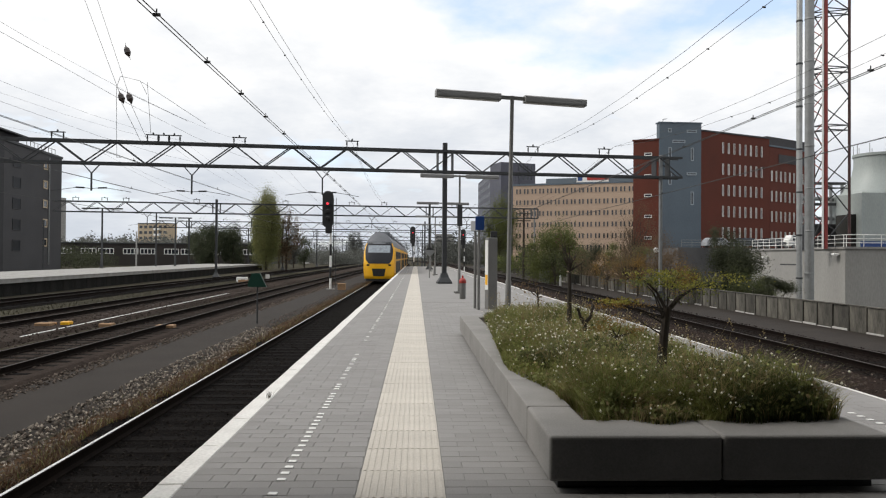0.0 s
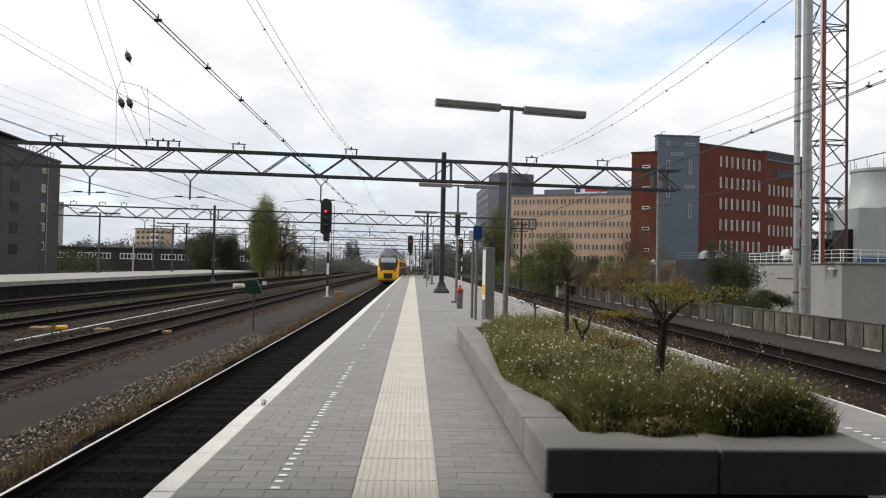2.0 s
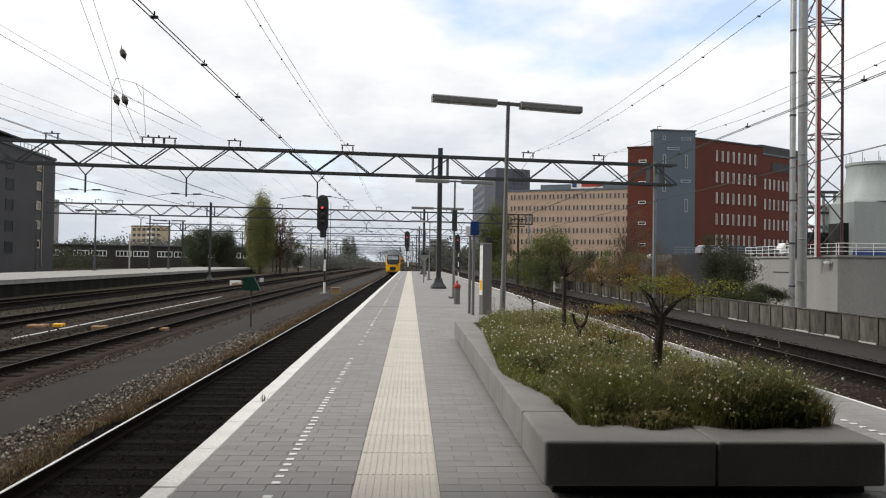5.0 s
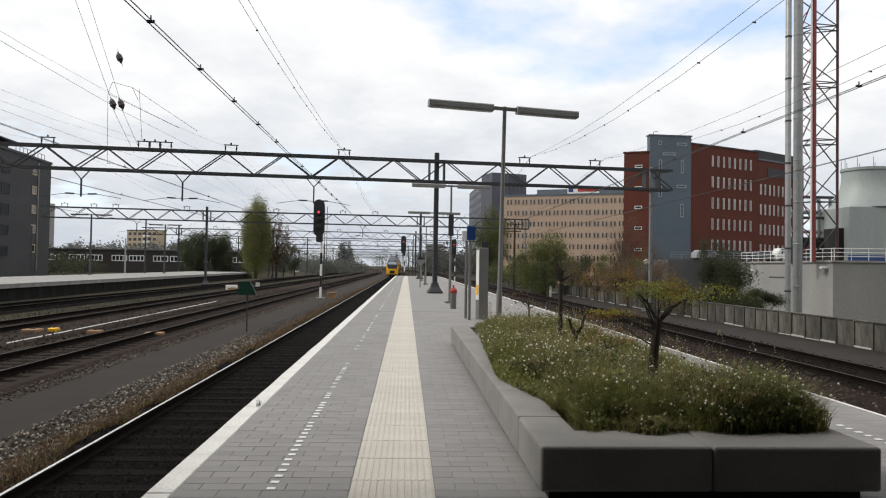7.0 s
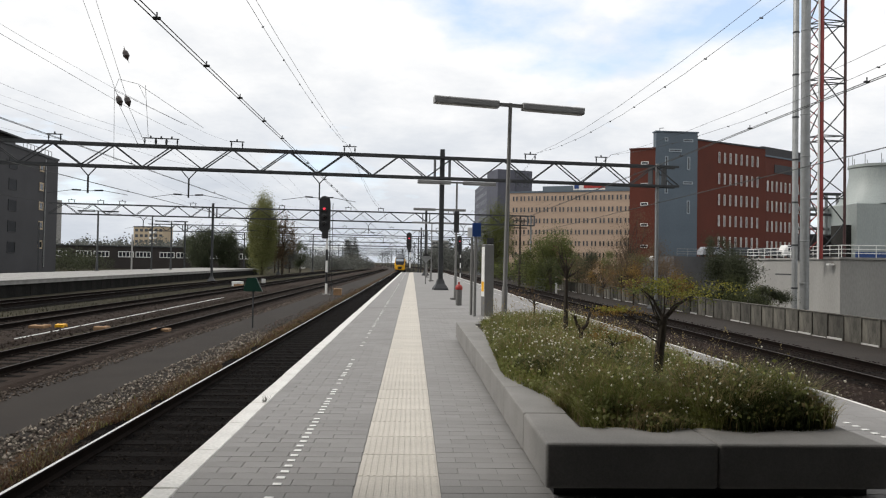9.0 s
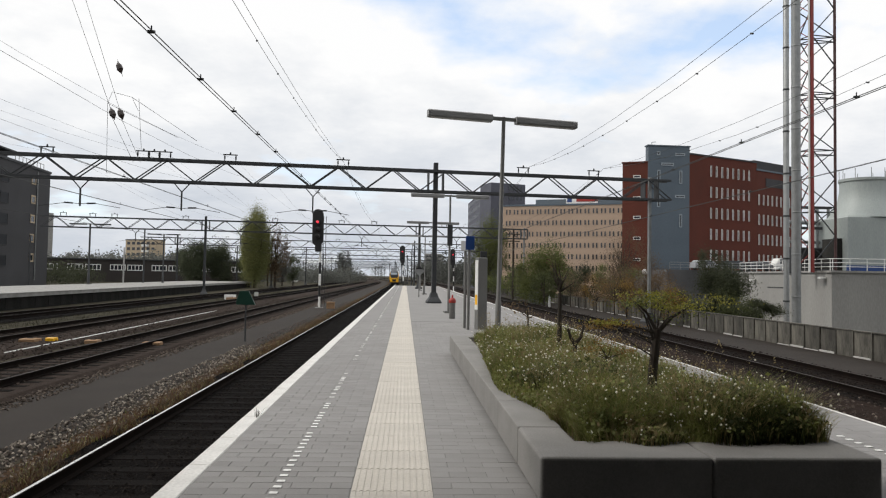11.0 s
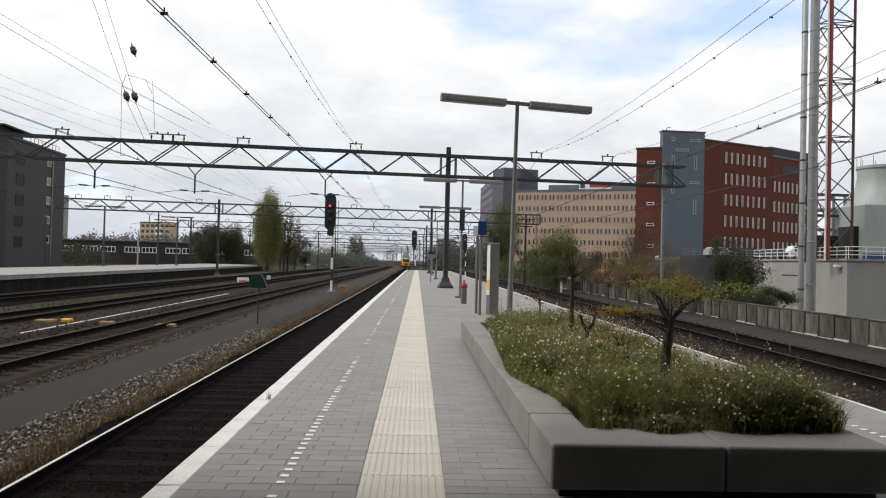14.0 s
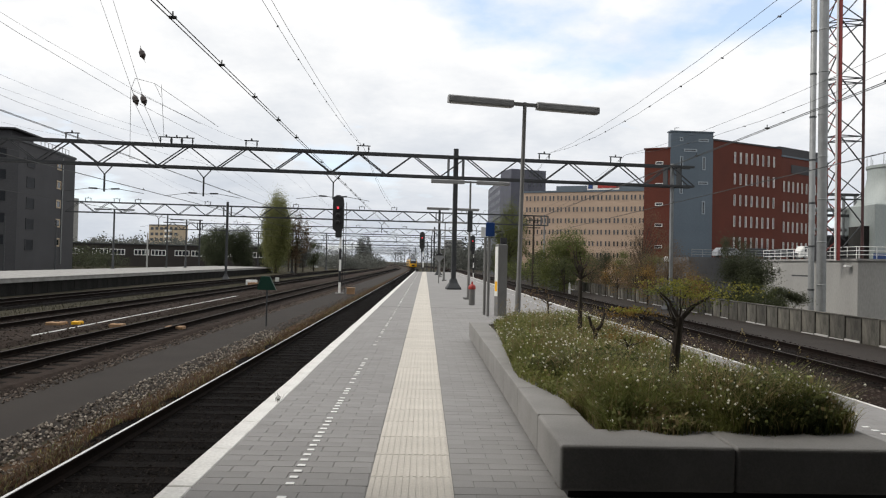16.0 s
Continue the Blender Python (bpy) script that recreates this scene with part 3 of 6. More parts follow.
def portal(y, x0, columns, x1, stands, hangers, yaw, pitch=3.95, phase=0.0):
    """A lattice gantry across the tracks, its own origin on the platform's middle column line."""
    t = thing("overhead_line_gantry", "grey steel lattice gantry carrying the overhead wires", "gantry", at=pose((2.1 + bend(y)) * GS, y * GS, GZ0, 0, 0, yaw) @ Matrix.Scale(GS, 4), group="overhead line gantries")
    o = 2.1
    for z in (CHORD_T, CHORD_B):
        for s in (-0.35, 0.35):
            part("chord", Geo().box((x0 + x1) / 2 - o, s, z - 0.1, x1 - x0, 0.12, 0.165), STEEL, t)
    k = 0
    x = x0 - o + phase
    while x + pitch / 2 <= x1 - o + 0.1:
        up = k % 2
        for s in (-0.35, 0.35):
            if up not in BRACE:
                BRACE[up] = Geo().bar((0, 0, (CHORD_T if up else CHORD_B) - 8.5), (pitch / 2, 0, (CHORD_B if up else CHORD_T) - 8.5), 0.065, 0.075).mesh("brace", STEEL)
            part("brace", BRACE[up], STEEL, t, at=pose(x, s, 8.5))
        x += pitch / 2
        k += 1
    for cx in columns:
        h = 10.0 if cx < 10 else 9.6
        foot = ((0.0 if EDGE_L < cx < EDGE_R and y * GS < END_Y else -1.09) - GZ0) / GS
        g = Geo()
        wide = 1.0 if cx < 10 else 0.6
        for s in (-0.13, 0.13):
            g.box(cx - o + s * wide, 0, foot, 0.05, 0.36 * wide, h - foot)
        g.box(cx - o, 0, foot, 0.22 * wide, 0.30 * wide, h - foot)
        c = part("column", g, STEEL if cx < 10 else STEEL_LT, t)
        g = Geo()
        v = [(cx - o + i * a, j * a, foot + z) for z, a in ((0, 0.52), (0.12, 0.52), (0.45, 0.31), (0.78, 0.22)) for i, j in ((-1, -1), (1, -1), (1, 1), (-1, 1))]
        g.add(v, [(3, 2, 1, 0), (12, 13, 14, 15)] + [(r * 4 + q, r * 4 + (q + 1) % 4, r * 4 + 4 + (q + 1) % 4, r * 4 + 4 + q) for r in range(3) for q in range(4)])
        part("footing", g, STEEL, c, "flared steel foot")
        for dx in (-0.55, 0.55):
            part("brace_plate", Geo().box(cx - o + dx, 0, CHORD_B, 0.07, 0.75, CHORD_T - CHORD_B), STEEL, t)
    for sx in stands:
        part("insulator_stand", STAND, STEEL, t, at=pose(sx - o, 0, CHORD_T + 0.1))
    for hx, drop in hangers:
        g = Geo()
        for s in (-0.52, 0.52):
            g.bar((hx - o + s, 0, CHORD_B - 0.1), (hx - o, 0, CHORD_B - 0.7), 0.065, 0.065)
        g.bar((hx - o, 0, CHORD_B - 0.65), (hx - o, 0, CHORD_B - drop), 0.10, 0.10)
        h = part("hanger", g, STEEL, t)
        g = Geo()
        for s in (-1, 1):
            g.tube((hx - o, 0, CHORD_B - drop + 0.15), (hx - o + s * 0.5, 0, CHORD_B - drop + 0.2), 0.02, 0.02, 6)
            g.tube((hx - o + s * 0.45, 0, CHORD_B - drop + 0.2), (hx - o + s * 1.0, 0, CHORD_B - drop + 0.22), 0.055, 0.055, 8)
            g.tube((hx - o + s * 0.9, 0, CHORD_B - drop + 0.22), (hx - o + s * 2.6, 0, CHORD_B - drop - 0.05), 0.018, 0.018, 6)
        part("registration_arm", g, STEEL, h)
    return t


portal(52, -34, (-31.5, 2.1, 19.0), 20.6, (-24.6, -18.4, -17.7, -17.0, -12.6, -4.7, 8.8, 14.4),
       ((-22.4, 1.9), (-15.8, 2.0), (-6.8, 1.9)), 6.5, phase=3.3)
portal(110.5, -53, (-30.1, 2.1, 19.0), 19.5, (-50, -46, -43, -33, -20, -10, -5, 6), ((-40, 1.9), (-25, 2.0), (-6.9, 1.9), (8, 1.9)), 6)
base = portal(168, -60, (-52, -31, 2.1, 19.0), 19.5, (-44, -28, -16, -5, 6), ((-24, 1.9), (-6.9, 1.9)), 5)
for k in range(1, 10):
    y = 168 + 57 * k
    copy_thing(base, pose((2.1 + bend(y)) * GS, y * GS, GZ0, 0, 0, 4))


def wire_run(name, x, z, label, sag=0.0, y0=-30.0, y1=900.0, r=0.012, double=0.0, clips=(), spacers=False):
    """A wire along the line, sagging between the gantries."""
    t = thing(name, label, "overhead wire", group="overhead wires")
    k0 = GS if sag else 1.0
    posts = [-5.0] + [52 + 57.8 * k for k in range(16)]
    for off in ((-double, double) if double else (0,)):
        g = Geo()
        pts = []
        for a, b in zip(posts, posts[1:]):
            m = 8 if sag else 1
            for k in range(m):
                f = k / m
                yy = a + (b - a) * f
                pts.append(((x + off + bend(yy)) * k0, yy * k0, 1.59 + (z - 1.59 - sag * 4 * f * (1 - f)) * k0))
        pts.insert(0, ((x + off) * k0, y0, 1.59 + (z - 1.59) * k0))
        g.path(pts, r * k0)
        part("wire", g, WIRE, t)
        if spacers:
            for p, q in zip(pts[2:22], pts[3:23]):
                for f in (0.25, 0.75):
                    c = Vector(p).lerp(Vector(q), f)
                    part("clip", Geo().tube(c - Vector((0, 0.05, 0.03)), c + Vector((0, 0.05, 0.01)), 0.022, n=6), BLACK, t)
    for cy in clips:
        g = Geo().bar((x - double - 0.012, cy, z + 0.01), (x + double + 0.012, cy, z + 0.01), 0.035, 0.035)
        g.bar((x, cy, z), (x, cy, z + 0.09), 0.015, 0.015)
        part("clip", g, BLACK, t)
    return t


for key, x in TRACKS.items():
    wx = {"r1": 7.55, "r2": 12.0, "l3": -13.5}.get(key, x)
    wire_run("contact_wire", wx, 4.67 if key == "l1" else 4.74, "twin copper contact wire above a track", r=0.008, double=0.035,
             clips=[6.98 + 2.2 * k for k in range(15)] if key == "l1" else ([7.35 + 4.1 * k for k in range(9)] if key == "r1" else [14, 24, 34, 44]))
    if key in ("l2", "l3", "l4"):
        wire_run("catenary_wire", wx, 8.0, "sagging bronze catenary wire above a track", sag=1.45, r=0.0055)
for x, sags in ((-24.6, (1.3,)), (-18.4, (1.3,)), (-17.0, (1.3,)), (-12.6, (1.3,)), (-4.7, (1.17, 0.72)), (9.1, (1.25, 1.75)), (14.7, (1.25, 1.85))):
    for sag in sags:
        wire_run("feeder_wire", x, 9.9, "feeder wire slung over the gantry tops", sag=sag, r=0.008 if len(sags) > 1 else 0.005, spacers=sag == max(sags) and len(sags) > 1)


# ---- the train ----
def train():
    t = thing("double_deck_train", "yellow and blue double-deck passenger train moving away", "train")
    W, H = 1.40, 4.60

    def outline(z):
        """Half width of the body at a height above the rail."""
        if z < 1.3:
            return W * (0.90 + 0.10 * (z / 1.3) ** 0.6)
        if z < 2.2:
            return W
        f = min(1.0, (z - 2.2) / (H - 2.2))
        return W * math.sqrt(max(0.0, 1 - (f * 0.985) ** 2.3))

    def nose(x, z):
        """How far the end face lies back from the coupling."""
        return 0.35 * (abs(x) / W) ** 2.4 + (0.0 if z < 1.7 else 0.36 * (z - 1.7) ** 1.35) + (0.12 if z < 0.5 else 0)

    def face(z0, z1, fx, lift, rows=10, cols=12):
        g = Geo()
        for i in range(rows + 1):
            z = z0 + (z1 - z0) * i / rows
            hw = fx(z)
            for j in range(cols + 1):
                x = -hw + 2 * hw * j / cols
                g.v.append((x, nose(x, z) - lift, z))
        for i in range(rows):
            for j in range(cols):
                a = i * (cols + 1) + j
                g.f.append((a, a + 1, a + cols + 2, a + cols + 1))
                g.m.append(0)
        return g

    part("end_panel", face(0.38, H, outline, 0.0, 24, 14), YELLOW, t, "yellow rounded cab end", smooth=True)
    part("skirt", face(0.15, 0.38, lambda z: W * 0.85, -0.05, 3, 10), BLACK, t, "black underframe skirt", smooth=True)

    def screen(z):
        return min(outline(z) - 0.08, 1.18 + 0.1 * math.sin((z - 1.9) * 1.1)) * (1 if z > 2.1 else 0.86 + (z - 1.85) * 0.55)
    mask = part("cab_mask", face(1.75, 3.75, screen, 0.02), TRAIN_MASK, t, "dark cab end panel", smooth=True)
    part("windscreen", face(2.75, 3.42, lambda z: min(1.0, outline(z) - 0.2), 0.045, 5, 10), SCREEN, mask, "sloping glass windscreen", smooth=True)
    part("marker_strip", face(3.55, 3.68, lambda z: 0.55, 0.05, 2, 6), TRAIN_GREY, mask)
    part("grille", face(0.62, 1.30, lambda z: 0.50 + 0.18 * (z - 0.62), 0.03, 3, 6), BLACK, t, "dark coupler recess", smooth=True)
    part("roof_cowl", face(3.6, H + 0.01, lambda z: max(0.02, outline(z) + 0.005), 0.02, 8, 12), TRAIN_GREY, t, "grey roof cowl", smooth=True)
    for s in (-1, 1):
        part("tail_light", face(1.55, 1.70, lambda z: 0.12, 0.0, 2, 2), LAMP_DIM, t, at=pose(s * 0.98, 0.1, 0))
    y = 3.0
    for c in range(4):
        y0 = 1.25 if c == 0 else y
        y1 = y0 + 26
        g = Geo()
        zs = [0.5, 0.9, 2.05, 2.4, 2.9, 3.3, 3.6, 3.9, 4.15, 4.4, H]
        ring = [(-outline(z), z) for z in zs] + [(outline(z), z) for z in reversed(zs)]
        n = len(ring)
        cuts = [y0, y1]
        for yy in cuts:
            for a, z in ring:
                g.v.append((a, max(yy, nose(a, z)) if c == 0 and yy == y0 else yy, z))
        for k in range(n):
            q = (k + 1) % n
            zm = (ring[k][1] + ring[q][1]) / 2
            g.f.append((k, q, n + q, n + k))
            g.m.append(1 if zm > 3.4 else 0)
        g.f += [tuple(range(n - 1, -1, -1)), tuple(range(n, 2 * n))]
        g.m += [0, 0]
        car = part("carriage", g, [YELLOW, TRAIN_GREY], t)
        for s in (-1, 1):
            for z0, z1, m, nm in ((0.7, 1.95, TRAIN_BLUE, "lower_window_band"), (2.12, 2.9, TRAIN_BLUE, "upper_window_band")):
                part(nm, Geo().box(s * (W + 0.01), (y0 + y1) / 2 + 1.2, z0, 0.03, 20, z1 - z0), m, car)
                for k in range(9):
                    part("side_window", Geo().box(s * (W + 0.025), y0 + 5.0 + k * 2.1, z0 + 0.08, 0.02, 1.5, z1 - z0 - 0.16), BLACK, car)
        for by in (y0 + 4, y1 - 4):
            g = Geo().box(0, by, 0.1, 2.2, 2.9, 0.4)
            for wy in (-1.2, 1.2):
                for s in (-0.75, 0.75):
                    g.tube((s - 0.06, by + wy, 0.44), (s + 0.06, by + wy, 0.44), 0.44, 0.44, 14)
            part("bogie", g, BLACK, car)
        for k in range(3):
            part("roof_unit", Geo().box(0, y0 + 6 + 7 * k, H - 0.12, 1.5, 3.2, 0.3, c=0.06), TRAIN_GREY, car)
        y = y1 + 0.6
    g = Geo()
    for s in (-0.5, 0.5):
        g.tube((s, 8.0, H + 0.1), (s * 0.7, 9.0, H + 0.45), 0.03, 0.03, 5)
        g.tube((s * 0.7, 9.0, H + 0.45), (s * 0.7, 8.0, H + 0.7), 0.03, 0.03, 5)
    g.tube((-0.8, 8.0, H + 0.7), (0.8, 8.0, H + 0.7), 0.03, 0.03, 5)
    part("pantograph", g, BLACK, t)
    return t


TRAIN = train()


def motions():
    rows = []
    for t, d in ((0, 64), (1, 79), (2, 94.5), (3, 109.5), (4.2, 127), (6.3, 157), (7.5, 174.5), (9.2, 198), (11.3, 224), (12.5, 238), (14, 257), (16, 283)):
        x0, x1 = bend(d), bend(d + 27)
        rows.append((t, pose(TRACKS["l1"] + x0, d, RAIL_Z, 0, 0, math.degrees(math.atan2(x0 - x1, 27)))))
    walk(TRAIN, rows)


# ---- planter ----
PX0, PX1, PY0, PY1, PZ = 0.925, 3.32, 4.78, 14.6, 0.385


def planter():
    t = thing("concrete_planter", "long low concrete planter with a floating rim over a recessed base", "planter")
    ring = [(PX0, PY0), (PX1, PY0), (PX1, PY1), (PX0, PY1)]
    # black colour stands in for the soft shadow below the rim
    part("plinth", Geo().box((PX0 + PX1) / 2, (PY0 + PY1) / 2, 0.0, PX1 - PX0 - 0.16, PY1 - PY0 - 0.24, 0.09), BLACK, t, "recessed base, black in place of the shadow under the rim")

    def kerb(x, y, sx, sy):
        b = bmesh.new()
        bmesh.ops.create_cube(b, size=1, matrix=pose(x, y, PZ - 0.155) @ Matrix.Diagonal((sx, sy, 0.31, 1)))
        bmesh.ops.bevel(b, geom=b.edges[:], offset=0.012, segments=2, profile=0.5, affect="EDGES")
        me = bpy.data.meshes.new("rim_block")
        b.to_mesh(me)
        b.free()
        me.materials.append(PLANTER_C)
        return part("rim_block", me, PLANTER_C, t)
    w = 0.36
    # end blocks, meeting at a joint
    for x0, s in ((PX0, 1), (PX1, -1)):
        xm = (PX0 + PX1) / 2 - s * 0.003
        shape = [(x0, 0), (xm, 0), (xm, 0.5), (x0 + s * w, 0.5), (x0 + s * w, 0.976), (x0, 0.976)]
        b = bmesh.new()
        low = [b.verts.new((x, PY0 + y, PZ - 0.31)) for x, y in shape]
        high = [b.verts.new((x, PY0 + y, PZ)) for x, y in shape]
        b.faces.new(low)
        b.faces.new(high)
        for i in range(len(shape)):
            j = (i + 1) % len(shape)
            b.faces.new((low[i], low[j], high[j], high[i]))
        bmesh.ops.recalc_face_normals(b, faces=b.faces)
        bmesh.ops.bevel(b, geom=b.edges[:], offset=0.024, segments=3, profile=0.5, affect="EDGES")
        me = bpy.data.meshes.new("corner_block")
        b.to_mesh(me)
        b.free()
        me.materials.append(PLANTER_C)
        part("corner_block", me, PLANTER_C, t)
    kerb(PX0 + 1.2, PY1 - w / 2, 2.39, w)
    n = 7
    ln = (PY1 - PY0 - 0.98 - w) / n
    for k in range(n):
        for x in (PX0 + w / 2, PX1 - w / 2):
            kerb(x, PY0 + 0.98 + ln * (k + 0.5), w, ln - 0.004)
    part("soil", Geo().box((PX0 + PX1) / 2, (PY0 + PY1) / 2, 0.1, PX1 - PX0 - 2 * w, PY1 - PY0 - 2 * w, 0.22), SOIL, t)
    return t


planter()


# ---- buildings ----
def window_mesh(w, h, frame_mat, d=0.10, e=0.09, glass=GLASS_DK):
    g = Geo()
    g.box(0, 0, -h / 2, w, 0.04, h, 1)
    for s in (-1, 1):
        g.box(s * (w / 2 - e / 2), -d / 2, -h / 2, e, d, h)
        g.box(0, -d / 2, s * (h / 2 - e / 2) - e / 2, w - 2 * e, d * 0.9, e)
    return g.mesh("window", [frame_mat, glass])


def wall_block(t, name, a, b, depth, z0, z1, material, label=""):
    """A block whose front runs from a to b in plan, depth metres deep behind it. Returns the front's pose and length."""
    a, b = Vector((*a, 0)), Vector((*b, 0))
    ln = (b - a).length
    ang = math.degrees(math.atan2(b.y - a.y, b.x - a.x))
    m = pose(a.x, a.y, 0, 0, 0, ang)
    part(name, Geo().box(ln / 2, depth / 2, z0, ln, depth, z1 - z0), material, t, label, at=m)
    return m, ln


def coping(t, m, ln, depth, z, material, over=0.15, h=0.35):
    g = Geo()
    g.box(ln / 2, -over / 2 + 0.1, z, ln + 2 * over, 0.3, h)
    g.box(ln / 2, depth + over / 2 - 0.1, z, ln + 2 * over, 0.3, h)
    g.box(-over / 2 + 0.1, depth / 2, z, 0.3, depth, h)
    g.box(ln + over / 2 - 0.1, depth / 2, z, 0.3, depth, h)
    part("parapet", g, material, t, at=m)


def windows(t, m, xs, zs, me, skip=None):
    for z in zs:
        for x in xs:
            if skip and skip(x, z):
                continue
            part("window", me, None, t, at=m @ pose(x, -0.03, z))


GZ = -1.09
GR = -3.05      # lower ground beyond the fence
# red office block with a slate-blue stair tower
t = thing("red_office_block", "red brick office block with a slate-blue stair tower", "office building")
m, ln = wall_block(t, "wall", (47.24, 115.75), (62.5, 122.74), 14, GR, 22.9, REDBRICK)
slim = window_mesh(0.34, 1.85, WHITE, d=0.10, e=0.06)
windows(t, m, [5.2 + 1.357 * k for k in range(8)], [20.45 - 3.6 * k for k in range(6)], slim)
coping(t, m, ln, 14, 22.9, GREYBRICK, h=0.25)
part("roof_plant", Geo().box(9.5, 5, 22.9, 8.0, 4, 1.0), STEEL_LT, t, "pale roof plant housing", at=m)
m, ln = wall_block(t, "wing_wall", (62.52, 122.74), (75.0, 130.0), 12, GR, 21.6, REDBRICK)
windows(t, m, [0.6 + 1.36 * k for k in range(9)], [16.4 - 3.6 * k for k in range(5)], slim)
coping(t, m, ln, 12, 21.6, SLATE, h=0.3)
part("upper_cladding", Geo().box(ln / 2 + 1.2, -0.06, 18.9, ln - 3.0, 0.1, 1.5), GREYBRICK, t, at=m)
part("roof_storey", Geo().box(ln / 2 + 1.0, 6, 21.6, ln - 1, 9, 2.2), GREYBRICK, t, at=m)
m, ln = wall_block(t, "stair_tower", (40.05, 115.0), (47.2, 115.34), 1.2, GR, 24.0, SLATE, "slate-blue stair tower")
wide = window_mesh(1.7, 0.5, SLATE_LT, d=0.06, e=0.16)
windows(t, m, [5.5], [22.7, 15.65], wide)
windows(t, m, [3.3], [21.0], window_mesh(2.2, 0.5, SLATE_LT, d=0.06, e=0.16))
tall = window_mesh(0.55, 2.2, SLATE_LT, d=0.06, e=0.14)
windows(t, m, [5.6], [18.9, 11.6], tall)
windows(t, m, [1.8], [18.9, 14.9], tall)
windows(t, m, [1.75], [22.8], window_mesh(0.6, 0.7, SLATE_LT, d=0.06, e=0.16))
coping(t, m, ln, 1.2, 24.0, SLATE, h=0.2)
part("roof_antenna", Geo().tube((0.8, 0.5, 24.2), (0.8, 0.5, 24.7), 0.05, n=6).tube((0.8, 0.5, 24.7), (1.5, 0.5, 24.8), 0.05, n=6), STEEL, t, at=m)
m, ln = wall_block(t, "left_wall", (36.3, 116.9), (40.04, 115.2), 12, GR, 21.25, REDBRICK)
windows(t, m, [2.4], [18.9, 15.3, 12.05, 8.57, 5.0], window_mesh(1.2, 0.5, WHITE))
coping(t, m, ln, 12, 21.25, REDBRICK, h=0.2)

# tan brick offices
t = thing("tan_office_block", "long tan brick office block with rows of small dark windows", "office building")
m, ln = wall_block(t, "wall", (28.5, 207), (63.1, 191.8), 16, GR, 22.6, TANBRICK)
small = window_mesh(0.52, 1.45, TANBRICK, d=0.05, e=0.05)
windows(t, m, [1.0 + 1.15 * k + (0.0 if k % 2 else 0.16) for k in range(32)], [20.9 - 3.25 * k for k in range(7)], small)
coping(t, m, ln, 16, 22.6, SLATE, h=0.5)
part("roof_storey", Geo().box(22, 8, 22.6, 26, 9, 2.2), SLATE, t, "set-back grey roof storey", at=m)
part("roof_sign", Geo().box(23, 1.0, 22.6, 9, 0.3, 2.5, 0).box(19.5, 0.82, 23.6, 1.3, 0.1, 1.3, 1).box(24.5, 0.82, 23.7, 6.0, 0.1, 1.1, 2), [WHITE, BLUE, RED], t, "white and red roof sign", at=m)

# dark tower behind
t = thing("dark_tower_block", "dark grey-brown tower block with a sloped roofline", "office building")
m, ln = wall_block(t, "wall", (28.8, 240), (41.3, 244), 9, GR, 34.2, TOWER_BLUE)
windows(t, m, [1.0 + 1.5 * k for k in range(8)], [32.6 - 3.2 * k for k in range(8)], window_mesh(0.75, 1.9, TOWER_BLUE, d=0.05))
m, ln = wall_block(t, "side_wall", (27.2, 310), (28.78, 240.1), 6, GR, 34.0, TOWER_BLUE)
windows(t, m, [2 + 3.4 * k for k in range(20)], [32.4 - 3.2 * k for k in range(8)], window_mesh(1.6, 1.9, TOWER_BLUE, d=0.05))

# apartment block beyond the second platform
t = thing("grey_apartment_block", "dark grey brick apartment block with small windows and a flat roof", "apartment building")
m, ln = wall_block(t, "wall", (-71, 84), (-56.0, 98), 15, GZ, 17.0, GREYBRICK)
big = window_mesh(1.7, 1.5, GREYBRICK, d=0.05, glass=GLASS_DULL)
windows(t, m, [ln - 2.2, ln - 6.5, ln - 11], [15.2 - 2.95 * k for k in range(5)], big)
m, ln = wall_block(t, "end_wall", (-55.98, 98), (-57.4, 116.5), 6, GZ, 17.0, GREYBRICK)
windows(t, m, [3.6], [14.6 - 2.95 * k for k in range(5)], window_mesh(2.3, 1.6, GREYBRICK, d=0.06, glass=GLASS_DULL))
windows(t, m, [12.6], [15.2 - 2.95 * k for k in range(5)], window_mesh(1.5, 1.3, CREAM, d=0.06, e=0.22))
part("drain_pipe", Geo().tube((13.8, -0.12, 0), (13.8, -0.12, 16.6), 0.09, n=6), STEEL_LT, t, at=m)
coping(t, m, ln, 6, 17.0, STEEL, h=0.35)
part("roof_hut", Geo().box(3.5, 3.2, 17.0, 6.5, 4, 1.5), GREYBRICK, t, at=m)
part("roof_canopy", Geo().box(3.6, 3.0, 18.55, 8.2, 5.4, 0.2), STEEL, t, at=m)
for k in range(9):
    part("roof_rail_post", Geo().tube((7 + 1.2 * k, 0.25, 17.3), (7 + 1.2 * k, 0.25, 18.2), 0.04, n=5), STEEL, t, at=m)
part("roof_rail", Geo().tube((7, 0.25, 18.2), (16.6, 0.25, 18.2), 0.04, n=5), STEEL, t, at=m)

